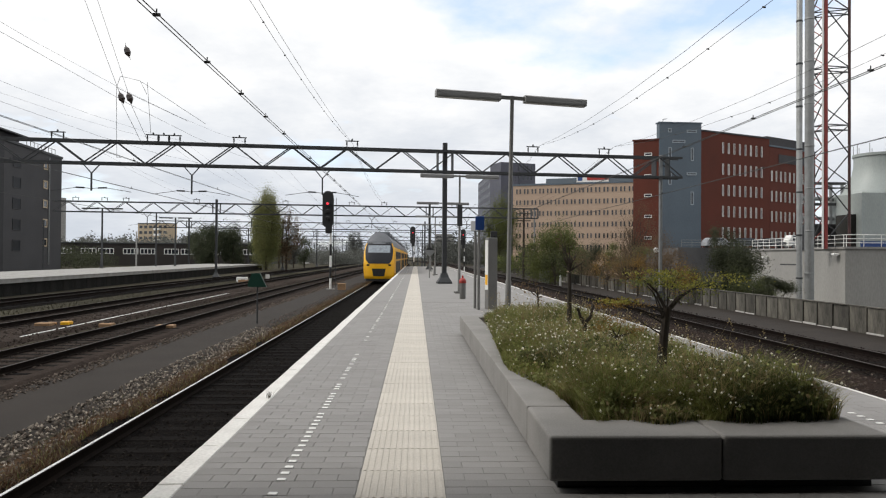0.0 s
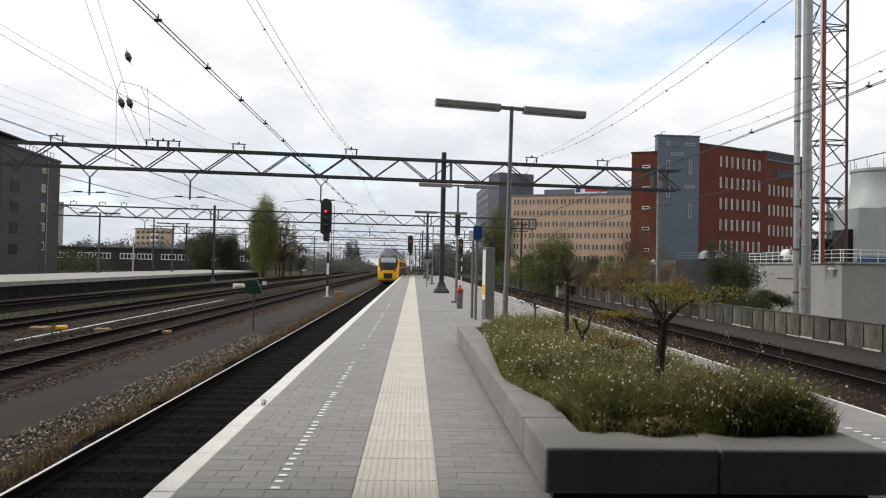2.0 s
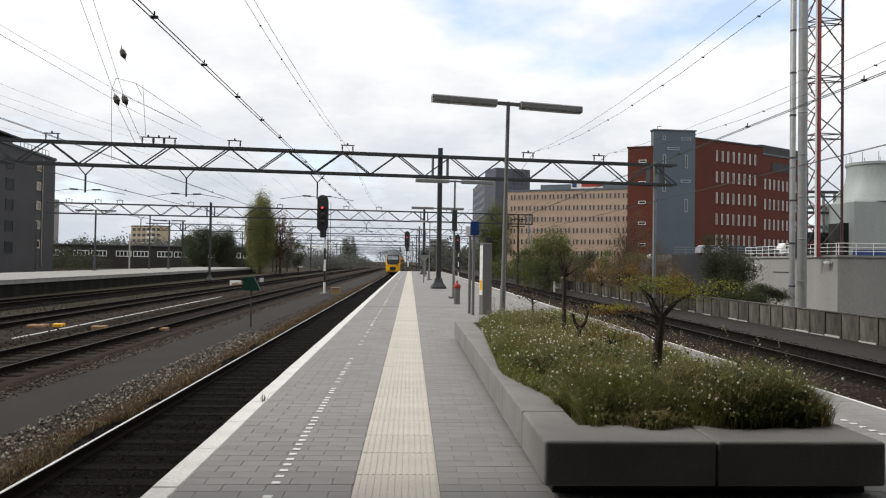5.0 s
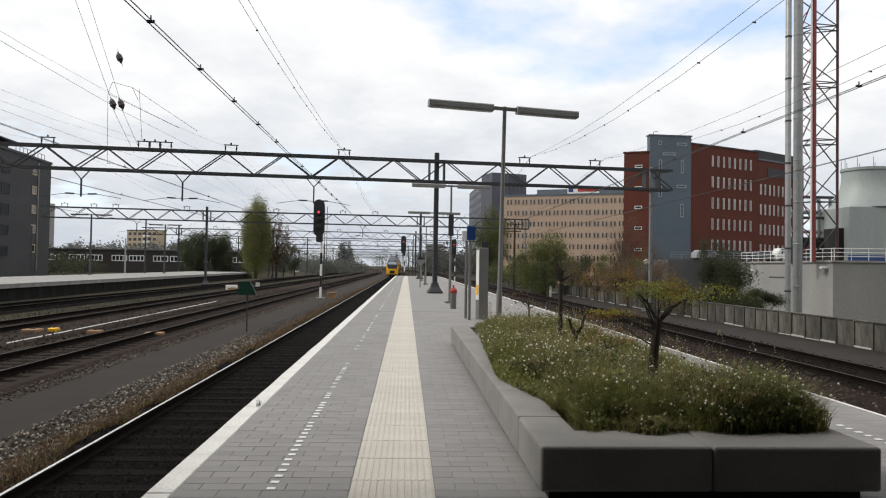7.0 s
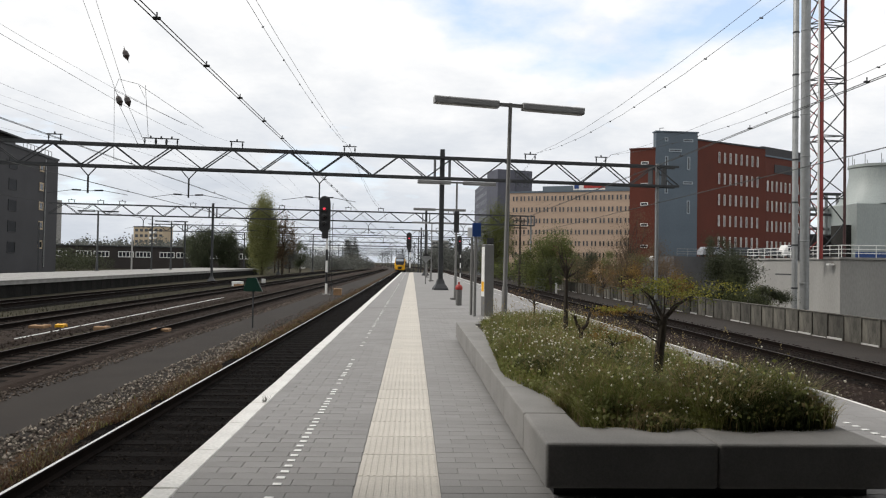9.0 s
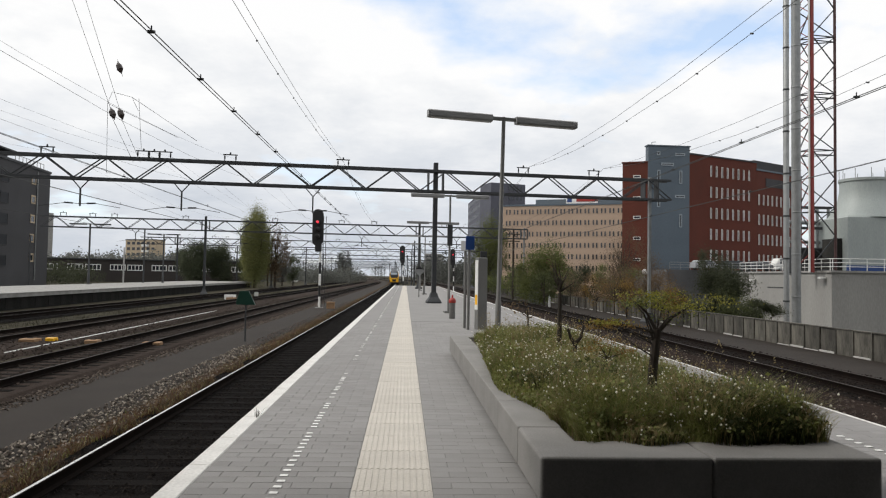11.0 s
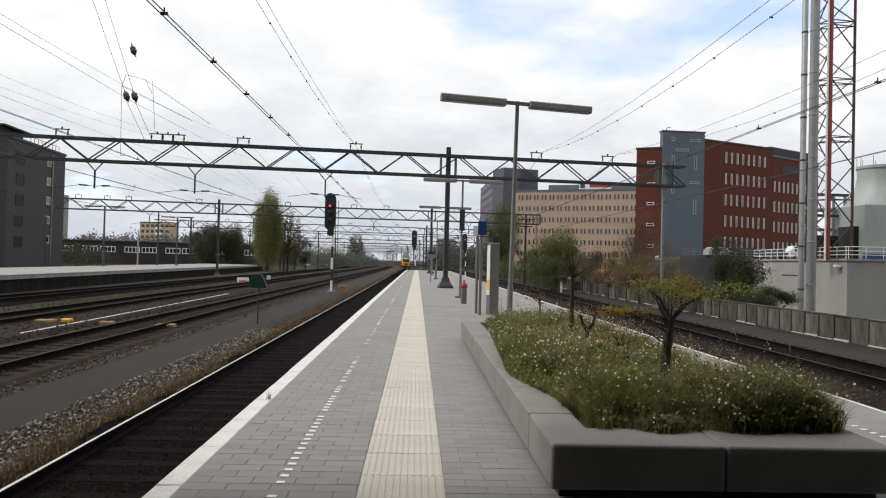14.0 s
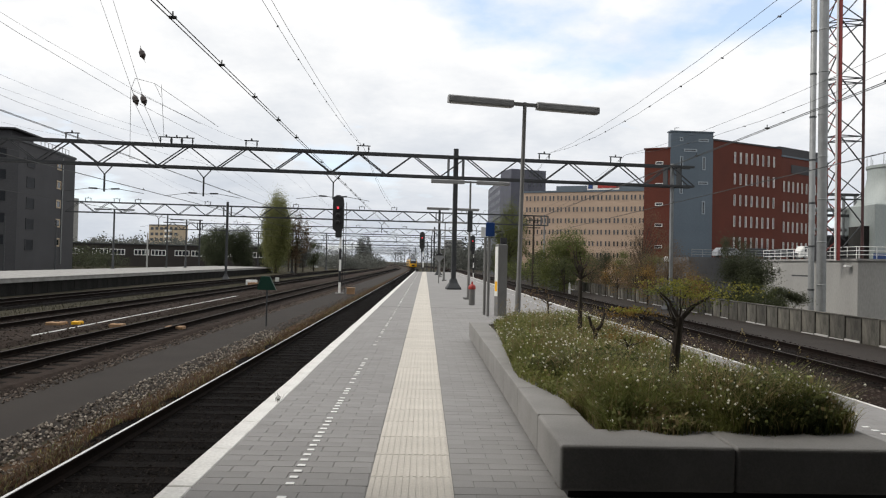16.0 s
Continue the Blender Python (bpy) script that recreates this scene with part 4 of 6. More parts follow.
# cream flats far off, and a pale slab far left
t = thing("cream_flats", "cream apartment block with white balconies far away", "apartment building")
m, ln = wall_block(t, "wall", (-152, 392), (-134, 386), 8, GZ, 18.6, CREAM)
windows(t, m, [2 + 3.1 * k for k in range(6)], [16.8 - 3.0 * k for k in range(6)], window_mesh(1.9, 1.5, GREYBRICK, d=0.05))
for k in range(5):
    part("balcony", Geo().box(ln - 6, -0.7, 3 + 3 * k, 3.6, 1.4, 1.1), WHITE, t, at=m)
coping(t, m, ln, 8, 18.6, STEEL)
t = thing("pale_slab_block", "pale grey apartment slab far away", "apartment building")
m, ln = wall_block(t, "wall", (-205, 405), (-197, 399), 3, GZ, 33, CONCRETE)
windows(t, m, [1.5 + 2.6 * k for k in range(4)], [30 - 3 * k for k in range(9)], window_mesh(1.4, 1.3, WHITE, d=0.05))
t = thing("low_white_block", "low white flat-roofed building far away", "building")
m, ln = wall_block(t, "wall", (-128, 392), (-110, 388), 12, GZ, 12, CONCRETE)
windows(t, m, [1.5 + 2.6 * k for k in range(6)], [10 - 3 * k for k in range(3)], window_mesh(1.8, 1.2, WHITE, d=0.05))
t = thing("grey_tower_block", "grey residential tower far down the line", "apartment building")
# the lighter concrete colour stands in for haze over the distance
m, ln = wall_block(t, "wall", (14.5, 520), (26, 518), 8, GZ, 18.5, CONCRETE)
windows(t, m, [1.5 + 2.1 * k for k in range(5)], [16.5 - 3 * k for k in range(5)], window_mesh(1.4, 1.3, CONCRETE, d=0.05))

# long low brick building beyond the second platform
t = thing("low_brick_building", "long low dark brick building with groups of white-framed windows", "building")
m, ln = wall_block(t, "wall", (-96, 170), (-38, 183), 9, GZ, 4.3, BROWNBRICK)
part("roof_edge", Geo().box(ln / 2, -0.1, 4.3, ln + 0.4, 0.5, 0.25), STEEL, t, at=m)
g = Geo().box(0, 0, -0.7, 3.3, 0.04, 1.4, 1)
for k in range(5):
    g.box(-1.65 + 0.825 * k, -0.05, -0.7, 0.16, 0.12, 1.4)
for z in (-0.7, 0.56):
    g.box(0, -0.05, z, 3.4, 0.13, 0.16)
group = g.mesh("window", [WHITE, GLASS_DK])
windows(t, m, [2.5 + 4.7 * k + (0.8 if k % 2 else 0) for k in range(12)], [2.45], group)


# ---- plant building on the far side of the fence ----
t = thing("plant_building", "pale concrete plant building with a railed flat roof", "industrial building")
m, ln = wall_block(t, "side_wall", (38.6, 80), (37.3, 60.02), 14, GR, 2.55, PALE_WALL)
part("roof_edge", Geo().box(ln / 2, 0.1, 2.55, ln + 0.3, 0.5, 0.18).box(ln - 0.1, 7, 2.55, 0.5, 13.4, 0.18), CONCRETE, t, at=m)
rail_m = m @ pose(0, 0.15, 2.73)


def railing(t, m, ln, mat_):
    for z in (0.35, 0.7, 1.05):
        part("rail", Geo().tube((0, 0, z), (ln, 0, z), 0.03, 0.03, 6), mat_, t, at=m)
    for k in range(int(ln / 1.5) + 1):
        part("post", Geo().tube((min(ln, k * 1.5), 0, 0), (min(ln, k * 1.5), 0, 1.05), 0.03, 0.03, 6), mat_, t, at=m)


railing(t, rail_m, ln, WHITE)
railing(t, m @ pose(ln - 0.1, 0.15, 2.73, 0, 0, 90), 13, WHITE)
for sx, zz in ((4.5, 1.75), (ln - 1.0, 2.0)):
    part("floodlight", Geo().box(sx, -0.35, zz, 0.5, 0.5, 0.16, c=0.03).bar((sx, 0, zz + 0.1), (sx, -0.2, zz + 0.1), 0.06, 0.06), WHITE, t, at=m)
part("blue_parapet", Geo().box(0, 0, 0, 9, 0.12, 0.55), BLUE, t, "blue panel behind the railing", at=pose(44, 61.3, 2.7))

chim = thing("steel_chimney", "tall galvanised steel chimney pipe with clamp rings", "chimney", group="twin chimneys", at=pose(32.1, 58, GR))
part("flue", Geo().lathe(0, 0, [(0.235, 0), (0.235, 37), (0.2, 37.05)], 20), STEEL_LT, chim, smooth=True)
for k in range(9):
    part("clamp_ring", Geo().lathe(0, 0, [(0.25, 3 + 3.6 * k), (0.27, 3.03 + 3.6 * k), (0.27, 3.12 + 3.6 * k), (0.25, 3.15 + 3.6 * k)], 20), STEEL, chim)
part("bracket", Geo().bar((0, 0, 4.2), (0, 3, 4.2), 0.12, 0.12), STEEL, chim)
chim = thing("steel_chimney", "thick galvanised steel chimney pipe with clamp rings", "chimney", group="twin chimneys", at=pose(33.3, 58.6, GR))
part("flue", Geo().lathe(0, 0, [(0.37, 0), (0.37, 37), (0.32, 37.05)], 20), STEEL_LT, chim, smooth=True)
for k in range(9):
    part("clamp_ring", Geo().lathe(0, 0, [(0.38, 3.4 + 3.6 * k), (0.40, 3.43 + 3.6 * k), (0.40, 3.5 + 3.6 * k), (0.38, 3.53 + 3.6 * k)], 20), STEEL_LT, chim)


def lattice_mast():
    t = thing("lattice_mast", "faded red and white steel lattice mast on the plant roof", "mast", at=pose(36.75, 61.8, 2.55))
    legs = [(-0.42, -0.48), (1.95, -0.12), (-0.85, 0.95)]
    levels = [0.0] + [0.7 + 5.2 * k for k in range(8)]
    for k, (z0, z1) in enumerate(zip(levels, levels[1:])):
        for i, (x, y) in enumerate(legs):
            x2, y2 = legs[(i + 1) % 3]
            part("leg", Geo().tube((x, y, z0), (x, y, z1), 0.17 if i == 0 else 0.12, n=10), MAST_DK if i == 1 else MAST_RED, t)
            if k:
                part("brace", Geo().bar((x, y, z0), (x2, y2, (z0 + z1) / 2), 0.08, 0.08), MAST_RED if k < 1 else STEEL, t)
                part("brace", Geo().bar((x2, y2, (z0 + z1) / 2), (x, y, z1), 0.08, 0.08), MAST_RED if k < 1 else STEEL, t)
            for dz in (0.0, 0.45):
                part("ring_bar", Geo().bar((x, y, z1 - dz), (x2, y2, z1 - dz), 0.08, 0.08), STEEL, t)
    (xa, ya), (xb, yb) = legs[0], legs[2]
    for k in range(30):
        z0, z1 = 0.7 + 1.2 * k, 0.7 + 1.2 * (k + 1)
        part("lacing", Geo().bar((xa, ya, z0 if k % 2 else z1), (xb, yb, z1 if k % 2 else z0), 0.06, 0.06), MAST_RED, t)
    part("cable_tray", Geo().box(-0.72, -0.55, 0, 0.14, 0.1, 36), WHITE, t)
    return t


lattice_mast()

t = thing("cooling_unit", "pale green sheet-metal cooling tower unit on the plant roof", "cooling tower", at=pose(43.65, 65, 2.55))
part("casing", Geo().box(0, 0, 0, 7.2, 6, 5.2, c=0.1), SHEET, t)
g = Geo()
prof = [(3.3, 5.2), (3.1, 5.5), (2.6, 6.3), (2.25, 7.1), (2.1, 7.9), (2.1, 8.7), (2.2, 8.75), (2.2, 9.0), (2.0, 9.0)]
part("fan_cowl", Geo().lathe(0, 0, prof, 32), SHEET, t, smooth=True)
for k in range(10):
    a = 2 * math.pi * k / 10
    part("fan_guard_bar", Geo().tube((2.1 * math.cos(a), 2.1 * math.sin(a), 9.0), (2.1 * math.cos(a), 2.1 * math.sin(a), 9.9), 0.03, n=5), STEEL_LT, t)
part("side_vent", Geo().box(-3.8, -1, 0.0, 0.5, 2.4, 3.2), DARK_WALL, t)
t = thing("pipe_rack", "steel pipe rack and dark machinery on the plant roof", "pipe rack", at=pose(38.6, 66, 2.55))
for x in (-1.2, 1.0, 2.1):
    part("post", Geo().box(x, 0, 0, 0.2, 0.2, 6.4), STEEL_LT, t)
for z in (2.2, 4.2, 6.2):
    part("beam", Geo().box(0.4, 0, z, 4.0, 0.25, 0.25), STEEL, t)
for z, r in ((3.0, 0.16), (4.9, 0.2)):
    part("pipe", Geo().tube((-1.6, 0.4, z), (2.6, 0.4, z), r, n=12), STEEL_LT, t)
part("machine", Geo().box(0.2, 0.5, 0, 2.6, 2, 2.4, c=0.08), BLACK, t)


# ---- concrete panel fence ----
t = thing("concrete_fence", "low stained concrete panel fence beside the tracks", "fence", kind="structure")
pan = Geo().box(0, 0, 0, 0.08, 0.97, 1.07).mesh("panel", FENCE_C)
post = Geo().box(0.005, 0, 0, 0.10, 0.075, 1.09, c=0.02).mesh("post", FENCE_C)
cap = Geo().box(0, 0, 0, 0.15, 1.045, 0.04, c=0.012).mesh("coping", FENCE_C)
board = Geo().box(0, 0, 0, 0.05, 0.95, 0.2, c=0.01).mesh("base_board", CONCRETE_LT)
for k in range(130):
    y = 14 + 1.05 * k
    part("panel", pan, None, t, at=pose(16.4, y, -1.2, 0, rng.uniform(-1, 1), 0))
    part("post", post, None, t, at=pose(16.36, y + 0.525, -1.2))
    if rng.random() < 0.55:
        part("base_board", board, None, t, at=pose(16.33, y, -1.2 - rng.uniform(0, 0.06)))
    part("coping", cap, None, t, at=pose(16.4, y, -0.128))


# ---- station furniture ----
def platform_lamp(at, h=5.21, arm=1.75, paint=LAMP_GREY, case=HOUSING, k=1.0):
    t = thing("platform_lamp", "grey T-shaped platform lamp with two long arms", "lamp post", at=at, group="platform lamps")
    part("pole", Geo().lathe(0, 0, [(0.065 * k, 0), (0.065 * k, 1.0), (0.05 * k, 1.05), (0.042 * k, h - 0.06)], 14), paint, t, smooth=True)
    part("base_plate", Geo().box(0, 0, -0.06, 0.4, 0.4, 0.09), LAMP_GREY, t)
    part("cross_arm", Geo().box(0, 0, h - 0.14, arm * 0.4, 0.08, 0.07), LAMP_GREY, t)
    for s in (-1, 1):
        box = part("lamp_housing", Geo().prism([(-0.09, 0.0), (0.09, 0.0), (0.10, 0.03), (0.10, 0.13), (0.075, 0.155), (-0.075, 0.155), (-0.10, 0.13), (-0.10, 0.03)],
                                               (s * arm * 0.16, 0, h - 0.19), (s * arm, 0, h - 0.19)), case, t)
        part("diffuser", Geo().box(s * arm * 0.58, 0, h - 0.2, arm * 0.78, 0.14, 0.012), DIFFUSER, box)
    return t


lamp = platform_lamp(pose(2.06, 15.7, 0.06, 0, 0.9, 10))
for x, y in ((1.92, 31.1), (1.78, 46.9), (1.7, 62.4), (1.65, 78)):
    copy_thing(lamp, pose(x, y, 0.06, 0, 0, 7))
# darker steel puts the backlit look of the distant lamps into their colour
tall_lamp = platform_lamp(pose(-36.45, 83.5, 0.06, 0, 0, 4), 7.0, 2.25, STEEL, STEEL, 2.2)
copy_thing(tall_lamp, pose(-34.6, 103, 0.06, 0, 0, 4))


def signal(at, label, lit, post_h, striped=True, scale=1.0):
    t = thing("railway_signal", label, "railway signal", at=at, group="railway signals")
    g = Geo()
    n, hw, hh = 10, 0.43, 1.46
    prof = [(hw * math.cos(math.pi * k / n), hh - hw + hw * math.sin(math.pi * k / n)) for k in range(n + 1)]
    prof += [(-hw * math.cos(math.pi * k / n), -hh + hw - hw * math.sin(math.pi * k / n)) for k in range(n + 1)]
    g.prism(prof, (0, 0.05, post_h), (0, -0.05, post_h))
    head = part("backboard", g, BLACK, t, "black rounded backboard")
    for k, z in enumerate((0.42, -0.14, -0.70)):
        part("hood", Geo().tube((0, -0.04, post_h + z), (0, -0.30, post_h + z), 0.17, 0.17, 14), BLACK, head)
        part("lens", Geo().tube((0, -0.3, post_h + z), (0, -0.32, post_h + z), 0.15, 0.10, 14), LAMP_DIM, head)
        if lit and k == 0:
            part("lit_lamp", Geo().tube((0, -0.315, post_h + z), (0, -0.33, post_h + z), 0.105, 0.08, 12), LAMP_RED, head, "glowing red lamp")
    part("lamp_box", Geo().box(0.05, 0.1, post_h - 1.9, 0.45, 0.35, 0.5), BLACK, t)
    z, k = 0.0, 0
    top = post_h + 0.9
    while z < top:
        z2 = min(top, z + 0.9)
        m = (WHITE if k % 2 == 0 else BLACK) if striped and z < post_h - 1.6 else BLACK
        part("post_band", Geo().tube((0.22, 0.16, z), (0.22, 0.16, z2), 0.09, n=10), m, t)
        z, k = z2, k + 1
    part("ladder", Geo().tube((0.42, 0.2, 0.2), (0.42, 0.2, top), 0.025, n=5).tube((0.62, 0.2, 0.2), (0.62, 0.2, top), 0.025, n=5), STEEL, t)
    part("base", Geo().box(0.22, 0.16, -0.12, 0.6, 0.6, 0.2), CONCRETE, t)
    return t


signal(pose(-6.95, 56, -1.06), "black railway signal showing red on a striped post", True, 6.35)
signal(pose(-0.55, 118.6, -1.08), "black railway signal showing red at the platform end", True, 6.3)
signal(pose(8.3, 124, -1.0), "black railway signal showing red between two tracks", True, 6.06)
t = thing("relay_box", "weathered orange trackside equipment box", "equipment box", at=pose(-5.75, 55.4, -1.08))
part("cabinet", Geo().box(0, 0, 0, 0.6, 0.5, 0.5, c=0.05), ORANGE, t)
part("lid", Geo().box(0, 0, 0.5, 0.66, 0.56, 0.06, c=0.02), ORANGE, t)

t = thing("shunting_signal", "small black signal box on a thin pole", "railway signal", at=pose(8.85, 80, -1.0))
part("pole", Geo().tube((0, 0, 0), (0, 0, 5.0), 0.05, n=8), STEEL, t)
part("lamp_box", Geo().box(0, 0, 4.6, 0.75, 0.4, 0.95, c=0.04), BLACK, t)
part("lens", Geo().tube((0.05, -0.2, 4.95), (0.05, -0.24, 4.95), 0.09, n=12), LAMP_DIM, t)

# cluster at the planter's far end
t = thing("blue_sign_post", "grey pole with a blue station sign box on top", "sign post", at=pose(1.92, 21.4, 0))
part("pole", Geo().tube((0, 0, 0), (0, 0, 2.85), 0.045, n=10), LAMP_GREY, t)
part("sign_box", Geo().box(0.02, 0, 2.42, 0.26, 0.12, 0.42, c=0.01), BLUE, t)
t = thing("white_sign_post", "grey pole with a small pale sign on top", "sign post", at=pose(1.86, 22.0, 0))
part("pole", Geo().tube((0, 0, 0), (0, 0, 2.7), 0.045, n=10), LAMP_GREY, t)
part("sign_plate", Geo().box(-0.02, -0.05, 2.42, 0.26, 0.03, 0.3), WHITE, t)
t = thing("ticket_pillar", "slim grey metal ticket pillar with a pale front panel", "ticket machine", at=pose(2.33, 21.7, 0, 0, 0, 20))
part("pillar", Geo().box(0, 0, 0, 0.30, 0.24, 2.2, c=0.02), LAMP_GREY, t)
part("front_panel", Geo().box(-0.156, 0, 0.6, 0.012, 0.2, 1.52), WHITE, t)
# small yellow patch low on the pale front
part("yellow_patch", Geo().box(-0.158, 0, 0.75, 0.014, 0.16, 0.3), YELLOW, t)

t = thing("litter_bin", "grey cylindrical litter bin with a red top", "litter bin", at=pose(1.80, 26.9, 0))
part("drum", Geo().lathe(0, 0, [(0.10, 0), (0.115, 0.03), (0.12, 0.6)], 18), LAMP_GREY, t, smooth=True)
part("hood", Geo().lathe(0, 0, [(0.13, 0.6), (0.14, 0.62), (0.14, 0.7), (0.10, 0.77), (0.04, 0.8)], 18), RED, t, smooth=True)
part("ash_knob", Geo().lathe(0, 0, [(0.035, 0.8), (0.035, 0.88), (0.02, 0.9)], 10), RED, t)
t = thing("diamond_sign", "pale diamond-shaped track sign on a pole", "sign", at=pose(1.05, 53.7, 0))
part("pole", Geo().tube((0, 0, 0), (0, 0, 2.0), 0.04, n=8), LAMP_GREY, t)
d = 0.40
part("plate", Geo().add([(-d, -0.05, 2.0), (0, -0.05, 2.0 - d), (d, -0.05, 2.0), (0, -0.05, 2.0 + d), (-d, -0.02, 2.0), (0, -0.02, 2.0 - d), (d, -0.02, 2.0), (0, -0.02, 2.0 + d)],
                        [(0, 1, 2, 3), (7, 6, 5, 4), (0, 4, 5, 1), (1, 5, 6, 2), (2, 6, 7, 3), (3, 7, 4, 0)]), STEEL_LT, t)
part("top_cap", Geo().prism([(-0.28, 2.12), (0.28, 2.12), (0, 2.4)], (0, -0.05, 0), (0, -0.065, 0)), BLACK, t)
t = thing("thin_post", "thin grey marker post on the platform", "post", at=pose(1.55, 60, 0))
part("pole", Geo().tube((0, 0, 0), (0, 0, 0.9), 0.04, n=8), LAMP_GREY, t)
t = thing("loudspeaker", "dark grey loudspeaker box fixed to a lamp pole", "loudspeaker", at=pose(1.92, 31.0, 2.95))
part("housing", Geo().box(0, -0.04, 0, 0.22, 0.2, 0.95, c=0.03), STEEL, t)

t = thing("green_track_sign", "dark green trapezoid track sign on a thin post", "sign", at=pose(-6.13, 27.7, -1.04))
part("post", Geo().tube((0, 0, 0), (0, 0, 1.55), 0.03, n=8), STEEL, t)
part("plate", Geo().prism([(-0.36, 1.42), (0.36, 1.42), (0.36, 1.55), (0.22, 1.95), (-0.10, 1.95)], (0, 0.06, 0), (0, -0.06, 0)), GREEN, t)
part("reflector", Geo().box(0.38, 0.02, 1.75, 0.14, 0.06, 0.16), WHITE, t)

# parts for the wire ends high over the tracks, a pole line and cars on the deck
t = thing("utility_pole", "wooden utility pole with crossarms", "utility pole", at=pose(12.25, 80, GZ))
part("pole", Geo().tube((0, 0, 0), (0, 0, 8.2), 0.14, 0.11, 10), BARK, t)
for z in (6.8, 7.6):
    part("crossarm", Geo().box(0, -0.12, z, 1.5, 0.1, 0.12), BARK, t)

t = thing("street_lamp", "thin grey street lamp with a white globe", "street lamp", at=pose(19.97, 58, GR))
part("pole", Geo().tube((0, 0, 0), (0, 0, 5.1), 0.05, 0.035, 8), STEEL_LT, t)
part("globe", Geo().lathe(0, 0, [(0.05, 5.08), (0.17, 5.16), (0.24, 5.3), (0.22, 5.46), (0.10, 5.56)], 12), WHITE, t, "white plastic globe", smooth=True)

# ---- a plain wall and slab behind the camera, unseen, added to block light ----
g = Geo().box(0, -9.5, -1.1, 120, 0.6, 26)
solo("wall_south", g, DARK_WALL, "plain dark unseen wall added to block light from behind", "wall", kind="structure")
# added slab out of view; keeps skylight off the planter's front
g = Geo().box(1.0, -2.24, 3.9, 34, 14.32, 0.3)
solo("canopy_roof", g, DARK_WALL, "plain dark unseen slab added overhead to block light", "roof", kind="structure")
part("canopy_post", Geo().box(1.9, -5.6, 0, 0.3, 0.3, 3.9), STEEL, bpy.data.objects["canopy_roof"])


# ---- plants ----
def blade(g, p, h, w, rnd, lean=0.35, mi=0, way=None):
    a = rnd.uniform(0, 6.283) if way is None else way + rnd.gauss(0, 0.9)
    d = Vector((math.cos(a), math.sin(a), 0))
    s = Vector((-d.y, d.x, 0)) * w / 2
    b = Vector(p)
    k = rnd.uniform(0.1, 1.0) * lean * h
    m = b + d * k * 0.35 + Vector((0, 0, h * 0.6))
    t = b + d * k + Vector((0, 0, h * rnd.uniform(0.85, 1.0)))
    g.add([b - s, b + s, m + s * 0.8, m - s * 0.8, t], [(0, 1, 2, 3), (3, 2, 4)], mi)
    return t


def tuft_height(x, y):
    """Uneven growth in the planter."""
    dip = math.exp(-((x - 2.36) ** 2 + (y - 6.5) ** 2) / 0.3)
    return 0.62 - 0.5 * dip + (0.45 if x > 2.3 and y < 6.4 else 0.0) + 0.55 * noise.noise(Vector((x * 1.3, y * 0.9, 2.0))) + 0.25 * noise.noise(Vector((x * 4, y * 4, 5.0)))


rnd = random.Random(3)
g, fl = Geo(), Geo()
SX0, SX1 = PX0 + 0.36, PX1 - 0.36
for k in range(80000):
    y = PY0 + 0.30 + (PY1 - PY0 - 0.50) * rnd.random() ** 1.5
    # the growth spills over the rim further back
    spill = min(0.27, max(0.03, (y - 6.2) * 0.2)) - max(0.0, y - 8) * 0.062
    x = rnd.uniform(SX0 - spill, SX1 + 0.27)
    if y < 6.0 and x < SX0 + 0.05 + (6.0 - y) * 0.12 * rnd.random():
        continue
    # ragged front
    ragged = PY0 + 0.38 + 0.12 * noise.noise(Vector((x * 3.0, 0.0, 4.0))) + 0.5 * max(0.0, x - SX1 - 0.05) ** 2
    if y < ragged + 0.1 * rnd.random():
        continue
    f = max(0.15, tuft_height(x, y))
    edge = min(1.0, 0.36 + min(x - SX0 + spill, SX1 + 0.27 - x, y - ragged) * 2.2)
    h = (0.13 + 0.38 * f * rnd.uniform(0.55, 1.1)) * edge
    mi = 1 if rnd.random() < 0.13 + 0.3 * (noise.noise(Vector((x * 2, y * 1.5, 9))) > 0.12) else 0
    base_z = 0.31 if SX0 < x < SX1 and y > PY0 + 0.46 else PZ - 0.01
    # patches, above all at the right front, take the shade-coloured grass
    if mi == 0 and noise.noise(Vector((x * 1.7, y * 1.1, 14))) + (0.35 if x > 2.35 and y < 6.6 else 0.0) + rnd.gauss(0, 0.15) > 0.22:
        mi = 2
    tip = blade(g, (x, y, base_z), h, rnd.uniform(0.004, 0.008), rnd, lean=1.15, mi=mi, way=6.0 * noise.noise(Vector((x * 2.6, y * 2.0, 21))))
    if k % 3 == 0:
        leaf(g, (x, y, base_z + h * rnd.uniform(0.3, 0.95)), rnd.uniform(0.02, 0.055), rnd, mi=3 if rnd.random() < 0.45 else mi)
    if k % 26 == 0 and f > 0.3 and noise.noise(Vector((x * 2.2, y * 1.6, 31))) + 0.25 * min(1.0, (y - 6.0) * 0.5) + rnd.gauss(0, 0.25) > 0.12:
        r = 0.005 + 0.010 * rnd.random() ** 2
        c = tip + Vector((0, 0, rnd.uniform(-0.02, 0.05)))
        fl.add([c + Vector((r, 0, 0)), c + Vector((0, r, 0)), c + Vector((-r, 0, 0)), c + Vector((0, -r, 0)), c + Vector((0, 0, r)), c - Vector((0, 0, r))],
               [(0, 1, 4), (1, 2, 4), (2, 3, 4), (3, 0, 4), (1, 0, 5), (2, 1, 5), (3, 2, 5), (0, 3, 5)])
